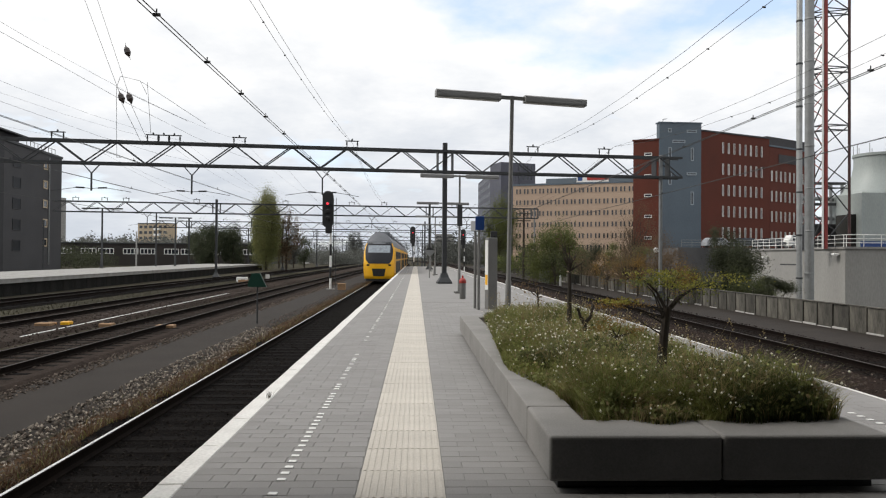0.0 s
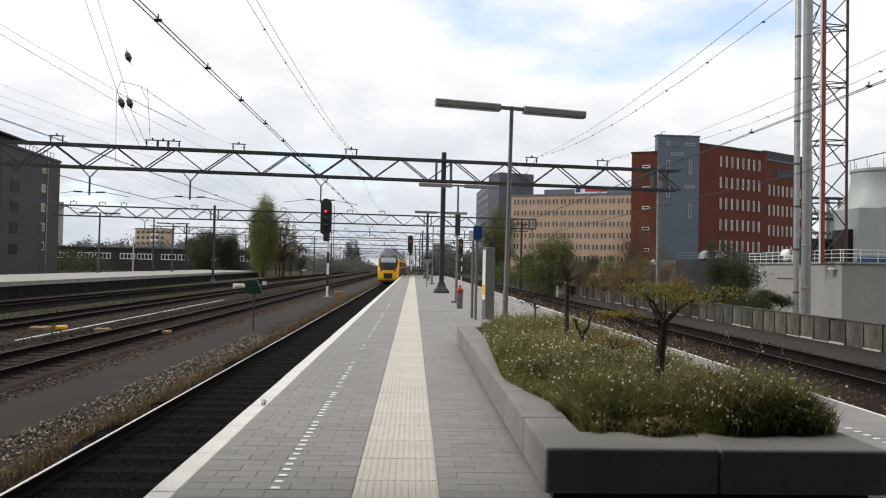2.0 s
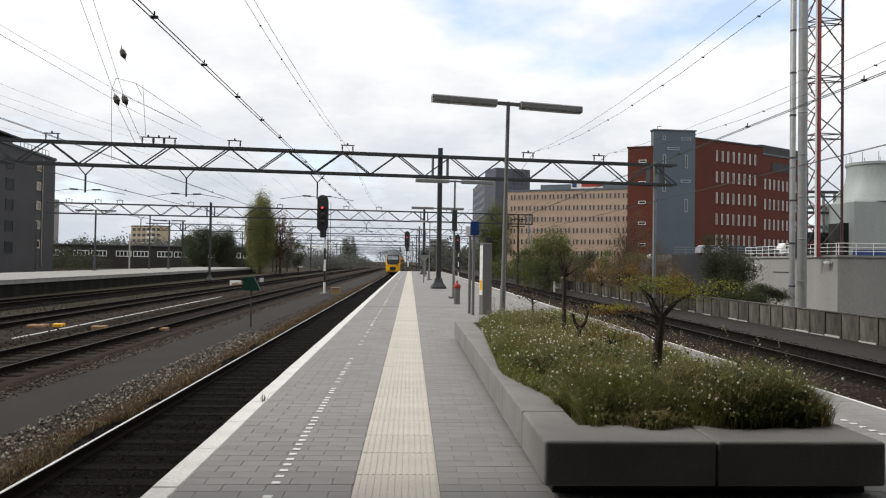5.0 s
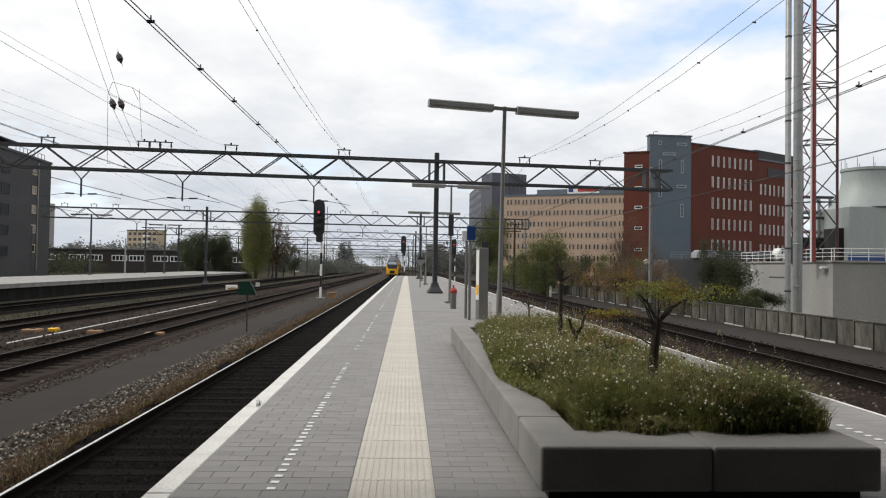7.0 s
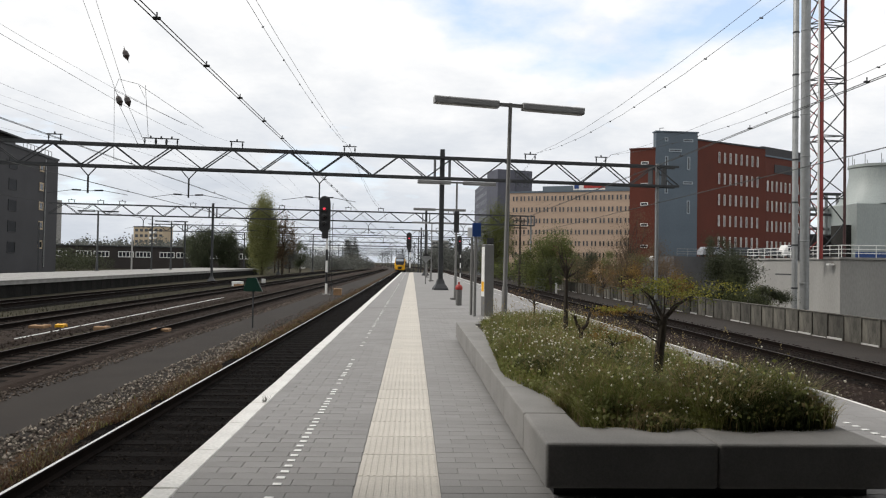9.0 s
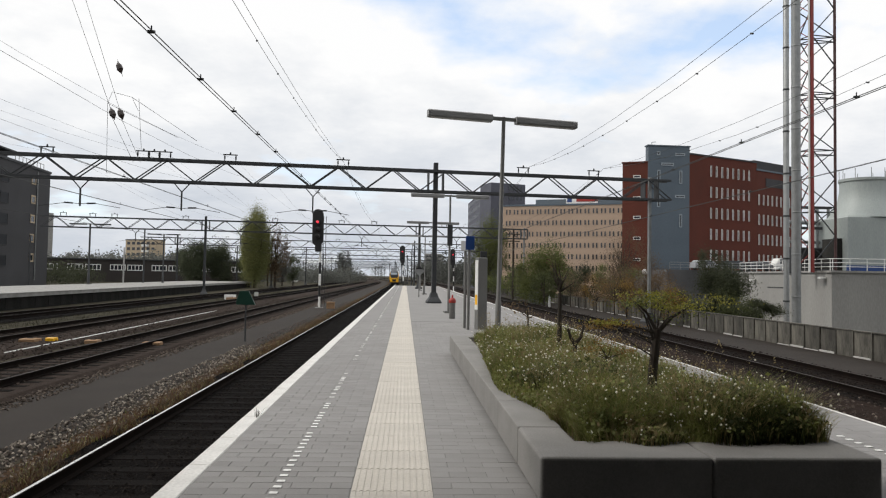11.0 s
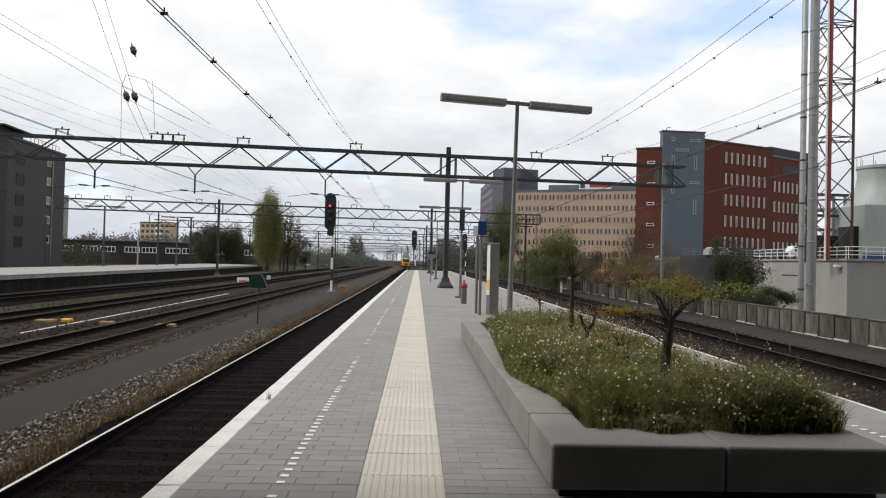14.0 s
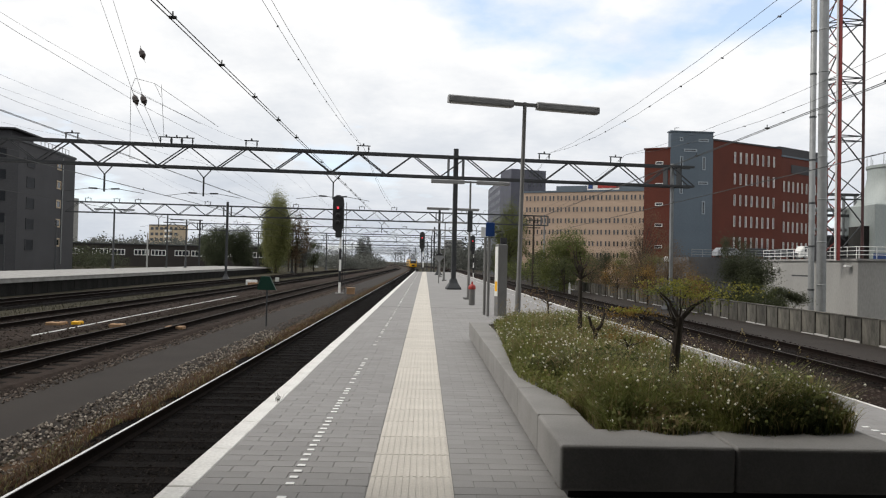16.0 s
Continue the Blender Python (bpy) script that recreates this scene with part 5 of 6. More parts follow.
for k in range(420):
    # dry seed stalks standing above the grass
    y = PY0 + 0.7 + (PY1 - PY0 - 1.2) * rnd.random() ** 1.3
    x = rnd.uniform(SX0 + 0.1, SX1 + 0.15)
    tip = blade(g, (x, y, 0.31), rnd.uniform(0.45, 0.72), 0.005, rnd, lean=0.5, mi=1)
    for j in range(4):
        leaf(g, tip - Vector((0, 0, 0.015 * j)), 0.022, rnd, mi=1)
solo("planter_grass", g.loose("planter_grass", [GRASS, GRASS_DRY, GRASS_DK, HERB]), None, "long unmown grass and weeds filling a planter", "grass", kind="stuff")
solo("wild_flowers", fl.loose("wild_flowers", FLOWER), None, "small white flower heads among the grass", "flowers", kind="stuff")


def small_tree(name, label, at, h, r, trunk, leaves, size, leaf_mat, seed, clumps=12, tilt=0.0, flat=0.45, boughs=9, lean=0.0):
    rr = random.Random(seed)
    t = thing(name, label, "tree", at=at)
    tg, cg = Geo(), Geo()
    fork = h * 0.66
    tg.tube((0, 0, 0), (tilt * 0.4, 0, fork * 0.5), trunk, trunk * 0.85, 9)
    tg.tube((tilt * 0.4, 0, fork * 0.5), (tilt, 0, fork), trunk * 0.85, trunk * 0.7, 9)
    tips = crown(cg, (tilt + lean, 0, h * 0.88), (r, r, r * flat), leaves, size, rr, clumps)
    limbs(tg, (tilt, 0, fork), tips[:boughs], trunk * 0.75, rr)
    part("trunk", tg, BARK, t)
    part("crown", cg.loose("crown", leaf_mat), leaf_mat, t, "sparse leaves on crooked boughs")
    return t


def planter_tree():
    """A stunted tree: one stout stem, thin level boughs, feathery leaves in flat layers."""
    rr = random.Random(11)
    t = thing("small_tree", "stunted little tree with yellow-green spring leaves in a planter", "tree", at=pose(2.46, 7.0, 0.3))
    tg = Geo()
    tg.tube((0.0, 0, 0), (0.03, 0, 0.45), 0.054, 0.046, 9)
    tg.tube((0.03, 0, 0.45), (0.07, 0, 0.80), 0.046, 0.040, 9)
    tg.tube((0.06, 0, 0.76), (0.22, 0.02, 0.92), 0.026, 0.017, 7)
    tg.tube((0.22, 0.02, 0.92), (0.42, 0.03, 1.04), 0.017, 0.007, 6)
    tg.tube((0.06, 0, 0.78), (-0.03, 0.02, 0.96), 0.022, 0.013, 7)
    tg.tube((-0.03, 0.02, 0.96), (-0.16, 0.03, 1.08), 0.013, 0.005, 6)
    tg.tube((0.04, 0, 0.52), (-0.14, -0.05, 0.62), 0.009, 0.006, 5)
    tg.tube((-0.14, -0.05, 0.62), (-0.36, -0.08, 0.76), 0.006, 0.003, 5)
    layers = ((LEAF_Y, (0.26, 0, 1.07), (0.56, 0.4, 0.10), 1000, 19), (LEAF_OLIVE, (0.16, 0.1, 1.02), (0.50, 0.4, 0.15), 800, 17), (LEAF_OR, (-0.40, 0, 0.84), (0.32, 0.25, 0.06), 420, 11),
              (LEAF_Y, (-0.36, 0, 0.86), (0.28, 0.2, 0.05), 240, 7), (LEAF_Y, (0.02, 0, 1.12), (0.30, 0.3, 0.08), 320, 8))
    for m_, c, radii, n, clumps in layers:
        cg = Geo()
        tips = crown(cg, c, radii, n, 0.024, rr, clumps, hollow=0.1)
        part("crown", cg.loose("crown", m_), m_, t, "feathery sparse leaves")
        for tip in tips[::7]:
            a, b = Vector((0.06, 0, rr.uniform(0.60, 0.80))), Vector(tip)
            mid = a.lerp(b, 0.45) + Vector((rr.gauss(0, 0.02), rr.gauss(0, 0.02), 0.03))
            tg.tube(a, mid, 0.009, 0.006, 5)
            tg.tube(mid, b, 0.007, 0.002, 4)
    part("trunk", tg, BARK, t)
    return t


planter_tree()
small_tree("small_tree", "thin young tree with sparse brown buds in a planter", pose(2.42, 11.0, 0.3), 1.62, 0.3, 0.042, 120, 0.035, LEAF_BR, 12, clumps=14, flat=1.1, boughs=14)
def forked_shrub():
    """A bare shrub: a short stem that splits into two dark arms with a few twigs."""
    rr = random.Random(13)
    t = thing("small_shrub", "bare dark forked shrub in a planter", "shrub", at=pose(2.31, 9.5, 0.3))
    stem = Geo()
    stem.tube((0, 0, 0), (-0.01, 0, 0.42), 0.034, 0.030, 8)
    for s_, top in ((-1, 0.62), (1, 0.66)):
        elbow, tip = Vector((s_ * 0.07, 0, 0.50)), Vector((s_ * 0.11, 0.02 * s_, top))
        stem.tube((-0.01, 0, 0.41), elbow, 0.027, 0.023, 7)
        stem.tube(elbow, tip, 0.023, 0.014, 7)
        for _ in range(4):
            a = elbow.lerp(tip, rr.uniform(0.3, 1.0))
            part("twig", Geo().tube(a, a + Vector((rr.uniform(-0.16, 0.16), rr.uniform(-0.1, 0.1), rr.uniform(0.05, 0.2))), 0.006, 0.002, 4), BARK, t)
    part("stem", stem, BARK, t)
    return t


forked_shrub()
small_tree("small_shrub", "bare twiggy shrub among planter grass", pose(2.45, 14.0, 0.3), 0.75, 0.42, 0.025, 90, 0.05, LEAF_BR, 14, clumps=10, flat=0.6, boughs=10)
small_tree("small_shrub", "orange-brown twiggy shrub low among planter grass", pose(2.22, 7.7, 0.3), 0.62, 0.30, 0.012, 420, 0.024, LEAF_OR, 15, clumps=14, flat=0.4, boughs=12)


def tree(name, label, at, h, rx, rz, leaves, size, leaf_mat, seed, trunk=0.2, clumps=26, lift=0.0, hollow=0.3):
    rr = random.Random(seed)
    t = thing(name, label, "tree" if "tree" in name or "poplar" in name or "willow" in name else "bush", at=at)
    tg, cg = Geo(), Geo()
    zc = h - rz
    tg.tube((0, 0, 0), (0, 0, max(0.4, zc)), trunk, trunk * 0.6, 8)
    tips = crown(cg, (0, 0, zc + lift), (rx, rx, rz), int(leaves * 3.0), size * 0.55, rr, clumps, hollow)
    limbs(tg, (0, 0, max(0.3, zc * 0.5)), tips, trunk, rr)
    part("trunk", tg, BARK, t)
    part("crown", cg.loose("crown", leaf_mat), leaf_mat, t)
    return t


tree("poplar", "tall slim poplar with yellow-green spring foliage", pose(-27.3, 130, GZ), 13.9, 2.4, 6.6, 26000, 0.32, LEAF_POP, 27, 0.25, 180, hollow=0.0)
tree("tree", "dark bare-looking tree beside a poplar", pose(-24.2, 133, GZ), 11.2, 2.4, 4.6, 1700, 0.40, LEAF_BR, 22, 0.22, 24)
for k, (x, y, h, r) in enumerate(((-29.0, 151, 9.6, 2.3), (-26.8, 156, 8.4, 2.2), (-25.4, 162, 7.2, 2.0), (-33.5, 158, 8.0, 2.4))):
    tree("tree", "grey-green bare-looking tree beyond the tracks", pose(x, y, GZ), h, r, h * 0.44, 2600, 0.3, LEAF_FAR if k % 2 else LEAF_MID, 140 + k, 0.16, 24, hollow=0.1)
for k, (x, y, h, r) in enumerate(((-41, 140, 8.6, 3.0), (-36.5, 142, 8.0, 2.6), (-45, 150, 8.2, 2.8), (-32, 145, 6.6, 2.3))):
    tree("tree", "dark green tree beyond the far platform", pose(x, y, GZ), h, r, h * 0.46, 6500, 0.36, LEAF_MID, 30 + k, 0.2, 20)
tree("bush", "large spring-green bush beside the tracks", pose(14.2, 72, GZ), 6.2, 2.6, 3.2, 7500, 0.26, LEAF_OLIVE, 41, 0.12, 26)
tree("bush", "dark green bush beside the tracks", pose(12.7, 64, GZ), 3.4, 1.4, 1.6, 1500, 0.2, LEAF_G, 42, 0.08, 14)
tree("willow", "yellow-green willow behind the sign posts", pose(16.3, 138, GZ), 14.2, 3.5, 6.6, 12000, 0.3, LEAF_OLIVE, 43, 0.3, 40, hollow=0.1)
tree("tree", "tree with thin brown budding twigs before an office block", pose(18.2, 58, -2.2), 6.4, 2.4, 2.4, 1100, 0.16, LEAF_BR, 44, 0.10, 24)
tree("tree", "tall tree with thin brown twigs before a red building", pose(32.5, 105, GR), 13.5, 3.4, 4.6, 1500, 0.22, LEAF_BR, 45, 0.16, 30)
tree("bush", "dark green shrub behind a concrete fence", pose(19.9, 43.5, -2.7), 5.5, 1.5, 1.9, 9000, 0.16, LEAF_DK, 46, 0.1, 24)
tree("bush", "dark low shrub behind a concrete fence", pose(24.4, 47.5, GR), 3.5, 1.3, 0.9, 5000, 0.14, LEAF_DK, 47, 0.08, 14)
tree("bush", "dark tall shrub in front of a red building", pose(41.5, 94, GR), 9.2, 2.2, 3.0, 1500, 0.28, LEAF_DK, 48, 0.1, 16)
for k in range(11):
    y = 40 + 5.4 * k
    tree("bush", "olive-brown scrub behind a concrete fence", pose(18.6 + rnd.uniform(-0.6, 1.4), y, -2.6), rnd.uniform(3.2, 4.0) if k < 3 else rnd.uniform(4.6, 6.2), rnd.uniform(1.6, 2.3), rnd.uniform(1.5, 2.1), 4200, 0.13,
         (LEAF_G, LEAF_DK, LEAF_BR, LEAF_BR, LEAF_OLIVE, LEAF_BR, LEAF_DK, LEAF_BR, LEAF_OLIVE, LEAF_DK, LEAF_G)[k], 60 + k, 0.06, 12)
for k, (x, y, h, w, m_) in enumerate(((15.5, 41.0, 2.5, 1.1, LEAF_OR), (15.7, 44.5, 3.2, 1.3, LEAF_BR), (15.4, 48.5, 2.7, 1.2, LEAF_OR), (15.6, 52.0, 3.6, 1.4, LEAF_BR), (15.5, 56.5, 3.0, 1.4, LEAF_OR),
                                     (15.7, 61.0, 4.2, 1.6, LEAF_BR), (15.6, 66.0, 3.6, 1.6, LEAF_G))):
    tree("bush", "brown twiggy shrub with sparse buds beside a fence", pose(x, y, GZ), h, w, h * 0.42, 900, 0.13, m_, 130 + k, 0.05, 18, hollow=0.1)
for k in range(9):
    tree("bush", "dark hedge along the tracks", pose(15.0 + rnd.uniform(-0.5, 0.7), 82 + 7.5 * k, GZ), rnd.uniform(2.6, 4.4), rnd.uniform(2.0, 2.8), rnd.uniform(1.3, 2.0), 900, 0.26,
         (LEAF_DK, LEAF_G, LEAF_YG)[k % 3], 80 + k, 0.08, 12)
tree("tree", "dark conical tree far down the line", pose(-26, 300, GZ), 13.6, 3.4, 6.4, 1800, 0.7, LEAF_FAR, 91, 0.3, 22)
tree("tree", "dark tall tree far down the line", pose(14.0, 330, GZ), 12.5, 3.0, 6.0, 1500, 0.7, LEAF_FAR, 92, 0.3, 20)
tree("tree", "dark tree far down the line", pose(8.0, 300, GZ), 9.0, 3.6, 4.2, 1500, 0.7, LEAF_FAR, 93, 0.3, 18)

# far woods along the horizon, most in the haze-tinted leaf colour
g = Geo()
for k in range(660):
    if k < 260 or k >= 520:
        x, y, h = rnd.uniform(-190, -16), rnd.uniform(205, 330), rnd.uniform(5.5, 10.0)
    elif k < 380:
        x, y, h = rnd.uniform(-140, -40), rnd.uniform(120, 165), rnd.uniform(3.0, 5.6)
        if x > -0.42 * y:
            x = -0.5 * y - abs(x) * 0.2
    elif k < 460:
        x, y, h = rnd.uniform(9, 45), rnd.uniform(250, 480), rnd.uniform(7.0, 13.0)
    else:
        x, y, h = rnd.uniform(-260, 240), rnd.uniform(560, 800), rnd.uniform(9.0, 18.0)
    if y < 350 and x / y > -0.20 and x < 0:
        h = rnd.uniform(3.2, 6.4)
    r = h * 0.5
    for j in range(480):
        a, b = rnd.uniform(0, 6.283), rnd.random() ** 0.6
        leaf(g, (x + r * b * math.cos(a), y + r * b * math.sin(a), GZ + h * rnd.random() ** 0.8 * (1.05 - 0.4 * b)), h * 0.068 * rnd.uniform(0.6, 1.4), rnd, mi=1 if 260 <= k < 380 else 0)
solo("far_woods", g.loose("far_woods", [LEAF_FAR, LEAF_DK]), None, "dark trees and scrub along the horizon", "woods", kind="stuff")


# ---- ballast stones and trackside weeds ----
def stones(name, n, x0, x1, y0, y1, z, size, material, label, power=2.2):
    g = Geo()
    for _ in range(n):
        y = y0 + (y1 - y0) * rnd.random() ** power
        x = x0 + (x1 - x0) * rnd.random()
        r = size * rnd.uniform(0.5, 1.3)
        a = rnd.uniform(0, 6.28)
        u, w = Vector((math.cos(a), math.sin(a), rnd.uniform(-0.3, 0.3))) * r, Vector((-math.sin(a), math.cos(a), rnd.uniform(-0.3, 0.3))) * r * rnd.uniform(0.5, 0.9)
        c, k = Vector((x, y, z + r * 0.3)), Vector((rnd.uniform(-0.2, 0.2) * r, rnd.uniform(-0.2, 0.2) * r, r * rnd.uniform(0.5, 0.8)))
        g.add([c + u, c + w, c - u * 0.9, c - w, c + k + (u + w) * 0.25, c + k - (u + w) * 0.25, c - k], [(0, 1, 4), (1, 2, 5, 4), (2, 3, 5), (3, 0, 4, 5), (1, 0, 6), (2, 1, 6), (3, 2, 6), (0, 3, 6)])
    return solo(name, g.loose(name, material), None, label, "gravel", kind="stuff")


stones("pale_gravel", 4200, -5.85, -4.7, 4, 26, -1.02, 0.030, STONE, "pale grey stones spilling from the ballast shoulder", 1.7)
stones("gravel", 2600, -5.8, -4.7, 9, 70, -1.02, 0.030, STONE_MID, "brown-grey stones along the ballast shoulder", 1.5)
stones("dark_gravel", 15000, -4.6, -2.0, 4, 45, BED_Z + 0.008, 0.026, STONE_BLACK, "near-black ballast stones between the rails")
stones("gravel", 9000, -8.9, -7.3, 9, 75, -1.03, 0.036, STONE_MID, "grey ballast stones beside a track", 1.6)
stones("brown_gravel", 9000, -16.5, -8.5, 12, 75, BED_Z + 0.008, 0.045, STONE_DK, "rusty ballast stones around the rails", 1.5)
stones("brown_gravel", 5000, 5.7, 10.3, 7, 60, BED_Z + 0.008, 0.04, STONE_DK, "rusty ballast stones beside the platform", 1.5)
stones("gravel", 3500, 5.7, 10.3, 7, 60, BED_Z + 0.008, 0.034, STONE_MID, "grey ballast stones between the platform and rails", 1.5)
stones("brown_gravel", 7000, 10.0, 13.0, 12, 70, BED_Z + 0.014, 0.036, STONE_BLACK, "rusty ballast stones around the rails", 1.5)

g = Geo()
for _ in range(46000):
    y = 4.5 + 75 * rnd.random() ** 1.8
    x = -4.52 + rnd.gauss(0, 0.25)
    if x > -4.2:
        continue
    if noise.noise(Vector((x * 1.5, y * 0.7, 1))) < -0.25:
        continue
    blade(g, (x, y, -0.97 if x > -4.62 else -1.04), rnd.uniform(0.04, 0.16), rnd.uniform(0.006, 0.015), rnd, lean=1.6, mi=3 if rnd.random() < 0.07 else 1 if rnd.random() < 0.14 else (2 if rnd.random() < 0.10 else 0))
solo("trackside_weeds", g.loose("trackside_weeds", [RUST_WEED, VERGE, GRASS_DRY, GRASS]), None, "rusty low weeds along the outer rail", "weeds", kind="stuff")
g = Geo()
for _ in range(6000):
    blade(g, (rnd.uniform(-19.4, -16.8), 20 + 90 * rnd.random() ** 1.4, -1.08), rnd.uniform(0.05, 0.16), rnd.uniform(0.012, 0.03), rnd, lean=1.3, mi=rnd.randrange(2))
solo("verge_grass", g.loose("verge_grass", [VERGE, VERGE]), None, "rough grass on the verge between tracks", "grass", kind="stuff")
g = Geo()
for _ in range(16):
    blade(g, (EDGE_L + 0.16 + rnd.gauss(0, 0.012), 8.02 + rnd.gauss(0, 0.04), 0), rnd.uniform(0.04, 0.12), 0.005, rnd, lean=1.2)
solo("edge_weed", g.loose("edge_weed", VERGE), None, "small dark weed growing at the platform's edge", "weed")


# ---- trackside clutter ----
def cover_box(x, y, z, sx, sy, sz, m, label):
    t = thing("track_box", label, "equipment box", at=pose(x, y, z, 0, 0, rnd.uniform(-6, 6)), group="trackside boxes")
    part("box", Geo().box(0, 0, 0, sx, sy, sz, c=min(0.03, sz * 0.2)), m, t)
    part("handle", Geo().bar((-sx * 0.2, 0, sz + 0.02), (sx * 0.2, 0, sz + 0.02), 0.03, 0.03), STEEL, t)


cover_box(-13.3, 26.0, BED_Z, 0.55, 0.5, 0.12, ORANGE, "faded orange cover between the rails")
cover_box(-12.7, 26.3, BED_Z, 0.3, 0.3, 0.14, YELLOW, "small yellow box between the rails")
cover_box(-10.95, 25.6, BED_Z, 0.45, 0.35, 0.14, ORANGE, "weathered brown box beside a rail")
cover_box(-8.75, 25.2, BED_Z, 0.6, 0.4, 0.13, ORANGE, "faded orange block between the rails")
cover_box(-17.5, 72, -1.08, 1.1, 0.4, 0.5, WHITE, "low white marker board beside a track")
cover_box(-16.9, 70, -1.08, 0.9, 0.4, 0.3, ORANGE, "low dull orange block beside a track")
cover_box(-38, 246, -1.08, 2.2, 0.5, 0.55, WHITE, "low white marker board beside far tracks")
cover_box(-33, 262, -1.08, 2.0, 0.5, 0.5, WHITE, "low white marker board beside far tracks")
t = thing("cable_trough", "pale painted cable trough beside a rail", "cable trough")
for k in range(26):
    part("trough_lid", Geo().box(0, 0, 0, 0.055, 0.985, 0.05, c=0.01), WHITE, t, at=pose(-12.15 - 0.018 * k, 22.8 + k, BED_Z - 0.01, 0, 0, rnd.uniform(-0.3, 0.3)))


def car(at, paint, label, van=False):
    t = thing("car", label, "car", at=at, group="cars on the deck")
    hgt = 1.9 if van else 1.45
    prof = [(-2.1, 0.3), (2.1, 0.3), (2.15, 0.75), (1.2, 0.92), (0.6, hgt), (-1.5, hgt), (-2.05, 0.95)]
    g = Geo()
    n = len(prof)
    g.add([(a, s * 0.86, b) for s in (-1, 1) for a, b in prof], [tuple(range(n)), tuple(range(2 * n - 1, n - 1, -1))] + [(k, (k + 1) % n, n + (k + 1) % n, n + k) for k in range(n)])
    part("body", g, paint, t)
    for s in (-1, 1):
        part("side_glass", Geo().box(-0.45, s * 0.865, 0.95, 1.9, 0.03, hgt - 1.08), GLASS_DK, t)
        for x in (-1.3, 1.35):
            w = part("wheel", Geo().tube((x, s * 0.72, 0.32), (x, s * 0.9, 0.32), 0.32, n=14), BLACK, t)
            part("rim", Geo().tube((x, s * 0.9, 0.32), (x, s * 0.91, 0.32), 0.2, n=10), STEEL_LT, w)
    return t


DECK = 3.15
t = thing("parking_deck", "dark concrete parking deck with a railing", "parking deck")
part("deck_wall", Geo().box(52, 104, GR, 31, 14, DECK - GR), DECK_C, t)
railing(t, pose(37, 97.2, DECK), 30, STEEL_LT)
car(pose(43.2, 99.5, DECK, 0, 0, 4), CAR_W, "silver parked car on a deck")
car(pose(47.6, 99.8, DECK, 0, 0, -3), CAR_D, "dark parked car on a deck")
car(pose(51.3, 99.6, DECK), CAR_D, "dark parked car on a deck")
car(pose(54.8, 99.0, DECK), WHITE, "white parked van on a deck", van=True)


t = thing("relay_cabinet", "grey trackside relay cabinet", "equipment box", at=pose(13.2, 72, -1.07))
part("cabinet", Geo().box(0, 0, 0, 0.95, 0.6, 1.35, c=0.03), STEEL_LT, t)
part("door", Geo().box(0, -0.31, 0.12, 0.8, 0.02, 1.1), STEEL_LT, t)
t = thing("marker_post", "white concrete marker post beside the tracks", "post", at=pose(13.6, 66, -1.07))
part("post", Geo().box(0, 0, 0, 0.17, 0.14, 1.55, c=0.03), WHITE, t)
for x, y, h, m_ in ((-36.6, 101, 8.6, STEEL), (-40.5, 104, 6.0, CONCRETE_LT), (-47.5, 92, 7.0, STEEL), (-55.5, 94.5, 7.5, STEEL)):
    t = thing("line_pole", "thin pole standing beyond the far platform", "pole", at=pose(x, y, GZ), group="far poles")
    part("pole", Geo().tube((0, 0, 0), (0, 0, h), 0.13, 0.10, 8), m_, t)
    part("cap", Geo().tube((0, 0, h), (0, 0, h + 0.1), 0.12, 0.05, 8), m_, t)
t = thing("dark_shed", "small dark brick shed beside the far tracks", "shed", at=pose(-42, 240, GZ))
part("wall", Geo().box(0, 0, 0, 3.2, 3, 6.2), BROWNBRICK, t)
part("roof", Geo().box(0, 0, 6.2, 3.6, 3.4, 0.3), STEEL, t)

# loose anchor wires and strain insulators over the left tracks
def anchor_rig():
    t = thing("anchor_wires", "tangle of anchor wires with dark strain insulators", "overhead wire")
    y = 40.6

    def at(u, v):
        return (u, y, v)
    for a, b in (((-19.68, 18.22), (-16.86, 10.81)), ((-18.87, 18.22), (-16.37, 10.81)), ((-16.73, 10.23), (-15.49, 7.76)), ((-16.24, 10.23), (-15.10, 7.76)), ((-17.02, 11.07), (-16.95, 7.11)),
                 ((-15.30, 11.40), (-15.07, 8.48)), ((-17.02, 11.07), (-16.79, 11.72)), ((-16.79, 11.72), (-15.69, 11.46)), ((-15.69, 11.46), (-15.30, 10.68)), ((-17.02, 11.07), (-13.02, 9.22)), ((-15.69, 11.46), (-11.99, 9.06)),
                 ((-16.56, 13.61), (-16.24, 12.63)), ((-16.95, 7.11), (-16.73, 7.11))):
        part("wire", Geo().tube(at(*a), at(*b), 0.012, n=5), WIRE, t)
    for u, v in ((-16.43, 13.12), (-16.73, 10.49), (-16.27, 10.49)):
        c = Vector(at(u, v))
        g = Geo()
        axis = Vector((0.10, 0, -0.27))
        for a, b, ra, rb in ((-1.0, -0.5, 0.06, 0.16), (-0.5, 0.3, 0.16, 0.18), (0.3, 1.0, 0.18, 0.06)):
            g.tube(c + axis * a, c + axis * b, ra, rb, 10)
        g.tube(c + Vector((-0.12, 0, 0.35)), c + Vector((0.12, 0, -0.35)), 0.03, n=6)
        part("insulator", g, CERAMIC, t)


anchor_rig()


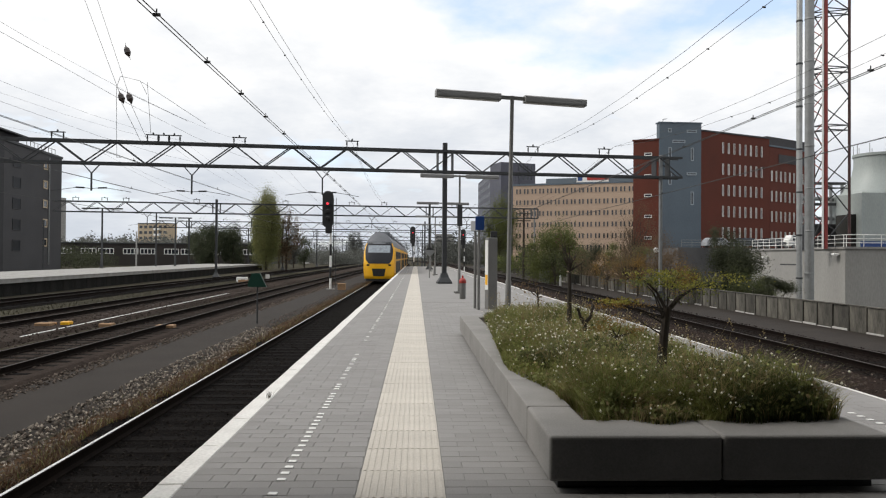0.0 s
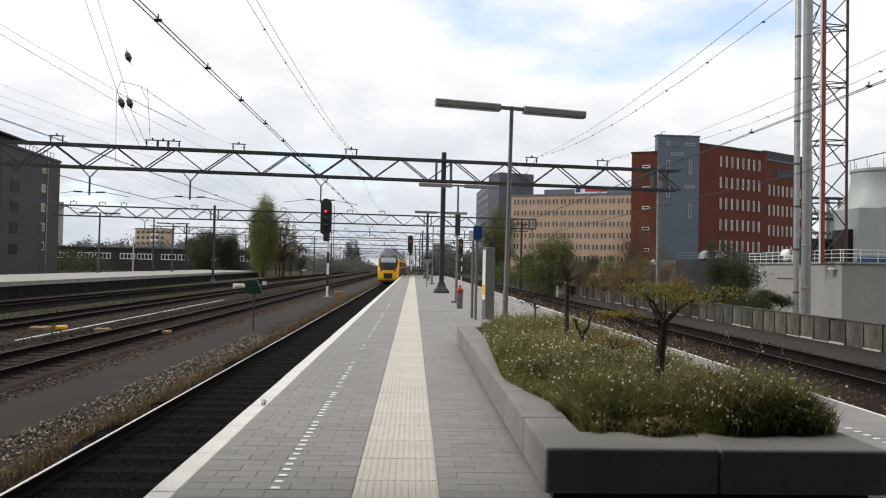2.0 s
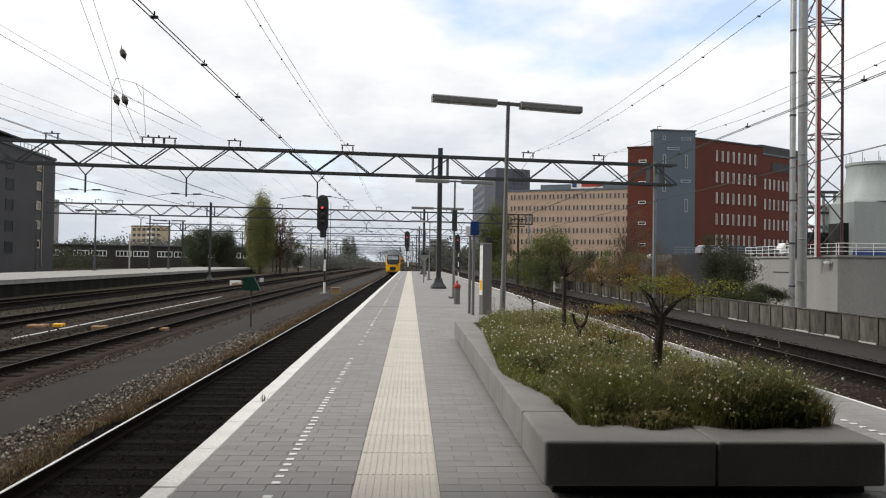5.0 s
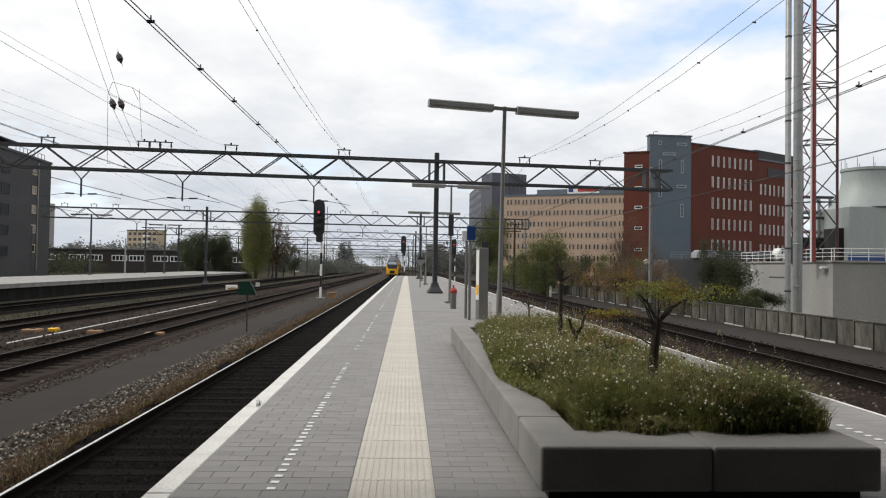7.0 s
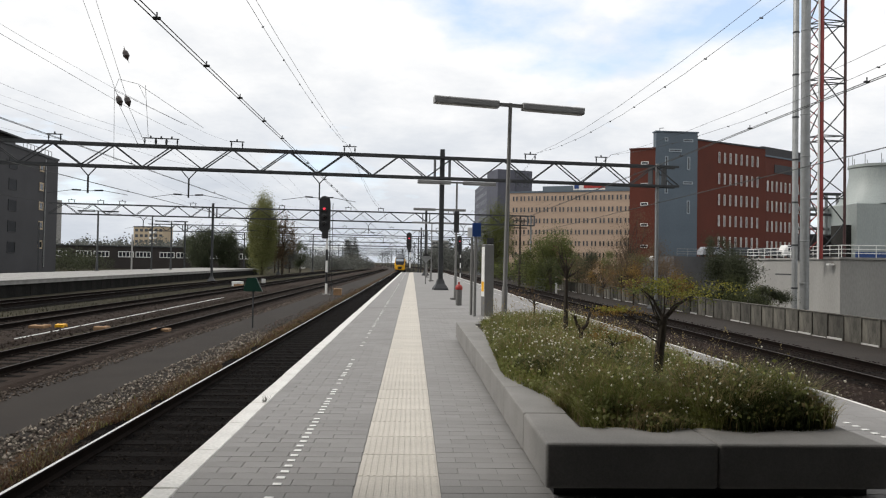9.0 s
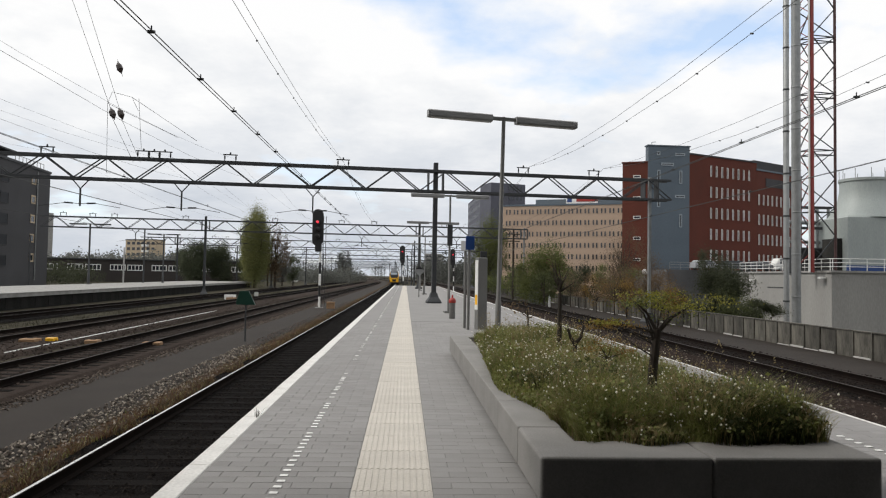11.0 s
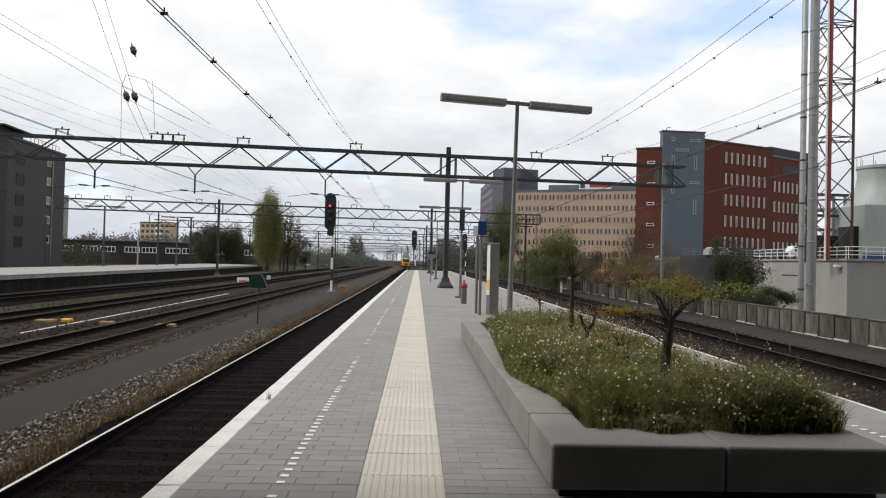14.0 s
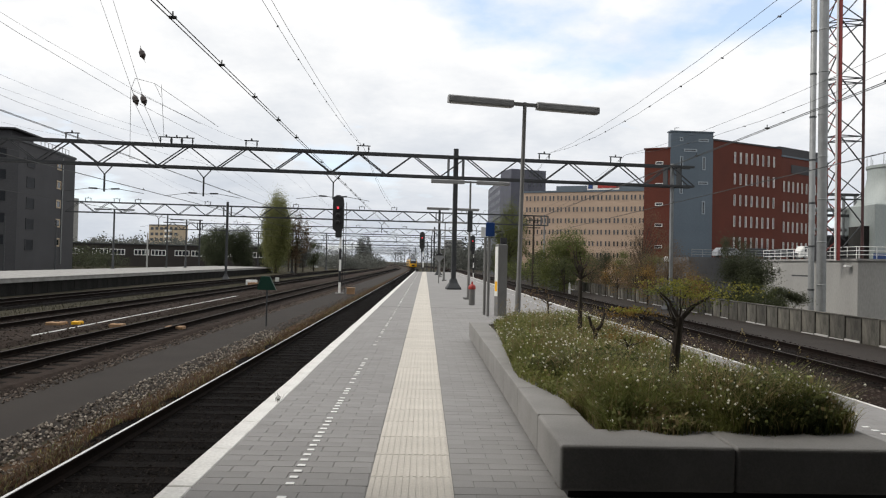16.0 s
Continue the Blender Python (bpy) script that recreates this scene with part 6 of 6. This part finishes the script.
# ---- paving pieces ----
# tactile tiles with ribs
g = Geo().box(0, 0, 0, STRIP_W, 0.594, 0.045)
for k in range(12):
    g.box(-STRIP_W / 2 + 0.05 * (k + 0.5), 0, 0.045, 0.026, 0.58, 0.0035, c=0.002)
tile = g.mesh("tactile_tile", TACTILE)
y = 2.0
while y < END_Y - 0.4:
    part("tactile_tile", tile, None, platform, at=pose(STRIP_X + rnd.uniform(-0.002, 0.002), y, -0.045 + (0.0005 if y < 24.9 else 0.0025) + rnd.uniform(-0.001, 0.001)))
    y += 0.6

# pavers in running bond; the nearest are single pieces, the rest joined
PW, PL = 0.30, 0.15
stone_me = Geo().box(0, 0, -0.03, PW - 0.004, PL - 0.004, 0.03, c=0.002).mesh("paver", PAVER)
rest = Geo()
count = 0
row = 0
y = 3.2
while y < 25.0 - PL / 2:
    off = (row % 2) * PW / 2
    for x0, x1 in ((EDGE_L + 0.19, STRIP_X - STRIP_W / 2 - 0.003), (STRIP_X + STRIP_W / 2 + 0.003, EDGE_R - 0.046)):
        x = x0 - off
        while x < x1:
            a, b = max(x, x0), min(x + PW, x1)
            x += PW
            if b - a < 0.03 or (PX0 + 0.1 < (a + b) / 2 < PX1 - 0.1 and PY0 + 0.1 < y < PY1 - 0.1):
                continue
            dz = rnd.uniform(-0.0014, 0.0006)
            full = b - a > PW - 0.001
            if full and 4.4 < y < 14 and x0 < 1 and count < 300 and (a + b) / 2 < 1.0:
                part("paver", stone_me, None, platform, at=pose((a + b) / 2, y, dz, rnd.uniform(-0.12, 0.12), rnd.uniform(-0.12, 0.12), 0))
                count += 1
            else:
                rest.box((a + b) / 2, y, -0.03 + dz, b - a - 0.004, PL - 0.004, 0.03, c=0.002)
    y += PL
    row += 1
rest_paver = mat("grey_concrete_pavers", (0.272, 0.266, 0.26), (0.215, 0.209, 0.204), rough=0.9, spec=0.25, scale=1.2, fine=90, vary=0.06, bump=0.4, depth=0.004, island=True)
tagged(part("pavers", rest.loose("pavers", rest_paver), None, platform, "grey concrete pavers"), kind="stuff")

# white studs of the warning line along both edges
stud = Geo().box(0, 0, 0, 0.062, 0.052, 0.006, c=0.002).mesh("white_stud", WHITE)
rest = Geo()
for side, x in ((0, -0.935), (1, EDGE_R - 0.85)):
    for k in range(760):
        y = 3.0 + 0.15 * k
        if y > END_Y - 0.5 or (k % 16) == 13 or rnd.random() < (0.02 if y < 9 else 0.35 if y < 12 else 0.7):
            continue
        z = 0.0005 if y < 25 else 0.0015
        if side == 0 and y < 44:
            part("white_stud", stud, None, platform, at=pose(x + rnd.uniform(-0.004, 0.004), y, z, 0, 0, rnd.uniform(-4, 4)))
        else:
            rest.box(x, y, z, 0.062, 0.052, 0.006)
tagged(part("white_studs", rest.loose("white_studs", WHITE), None, platform, "white studs of a warning line"), kind="stuff")

motions()
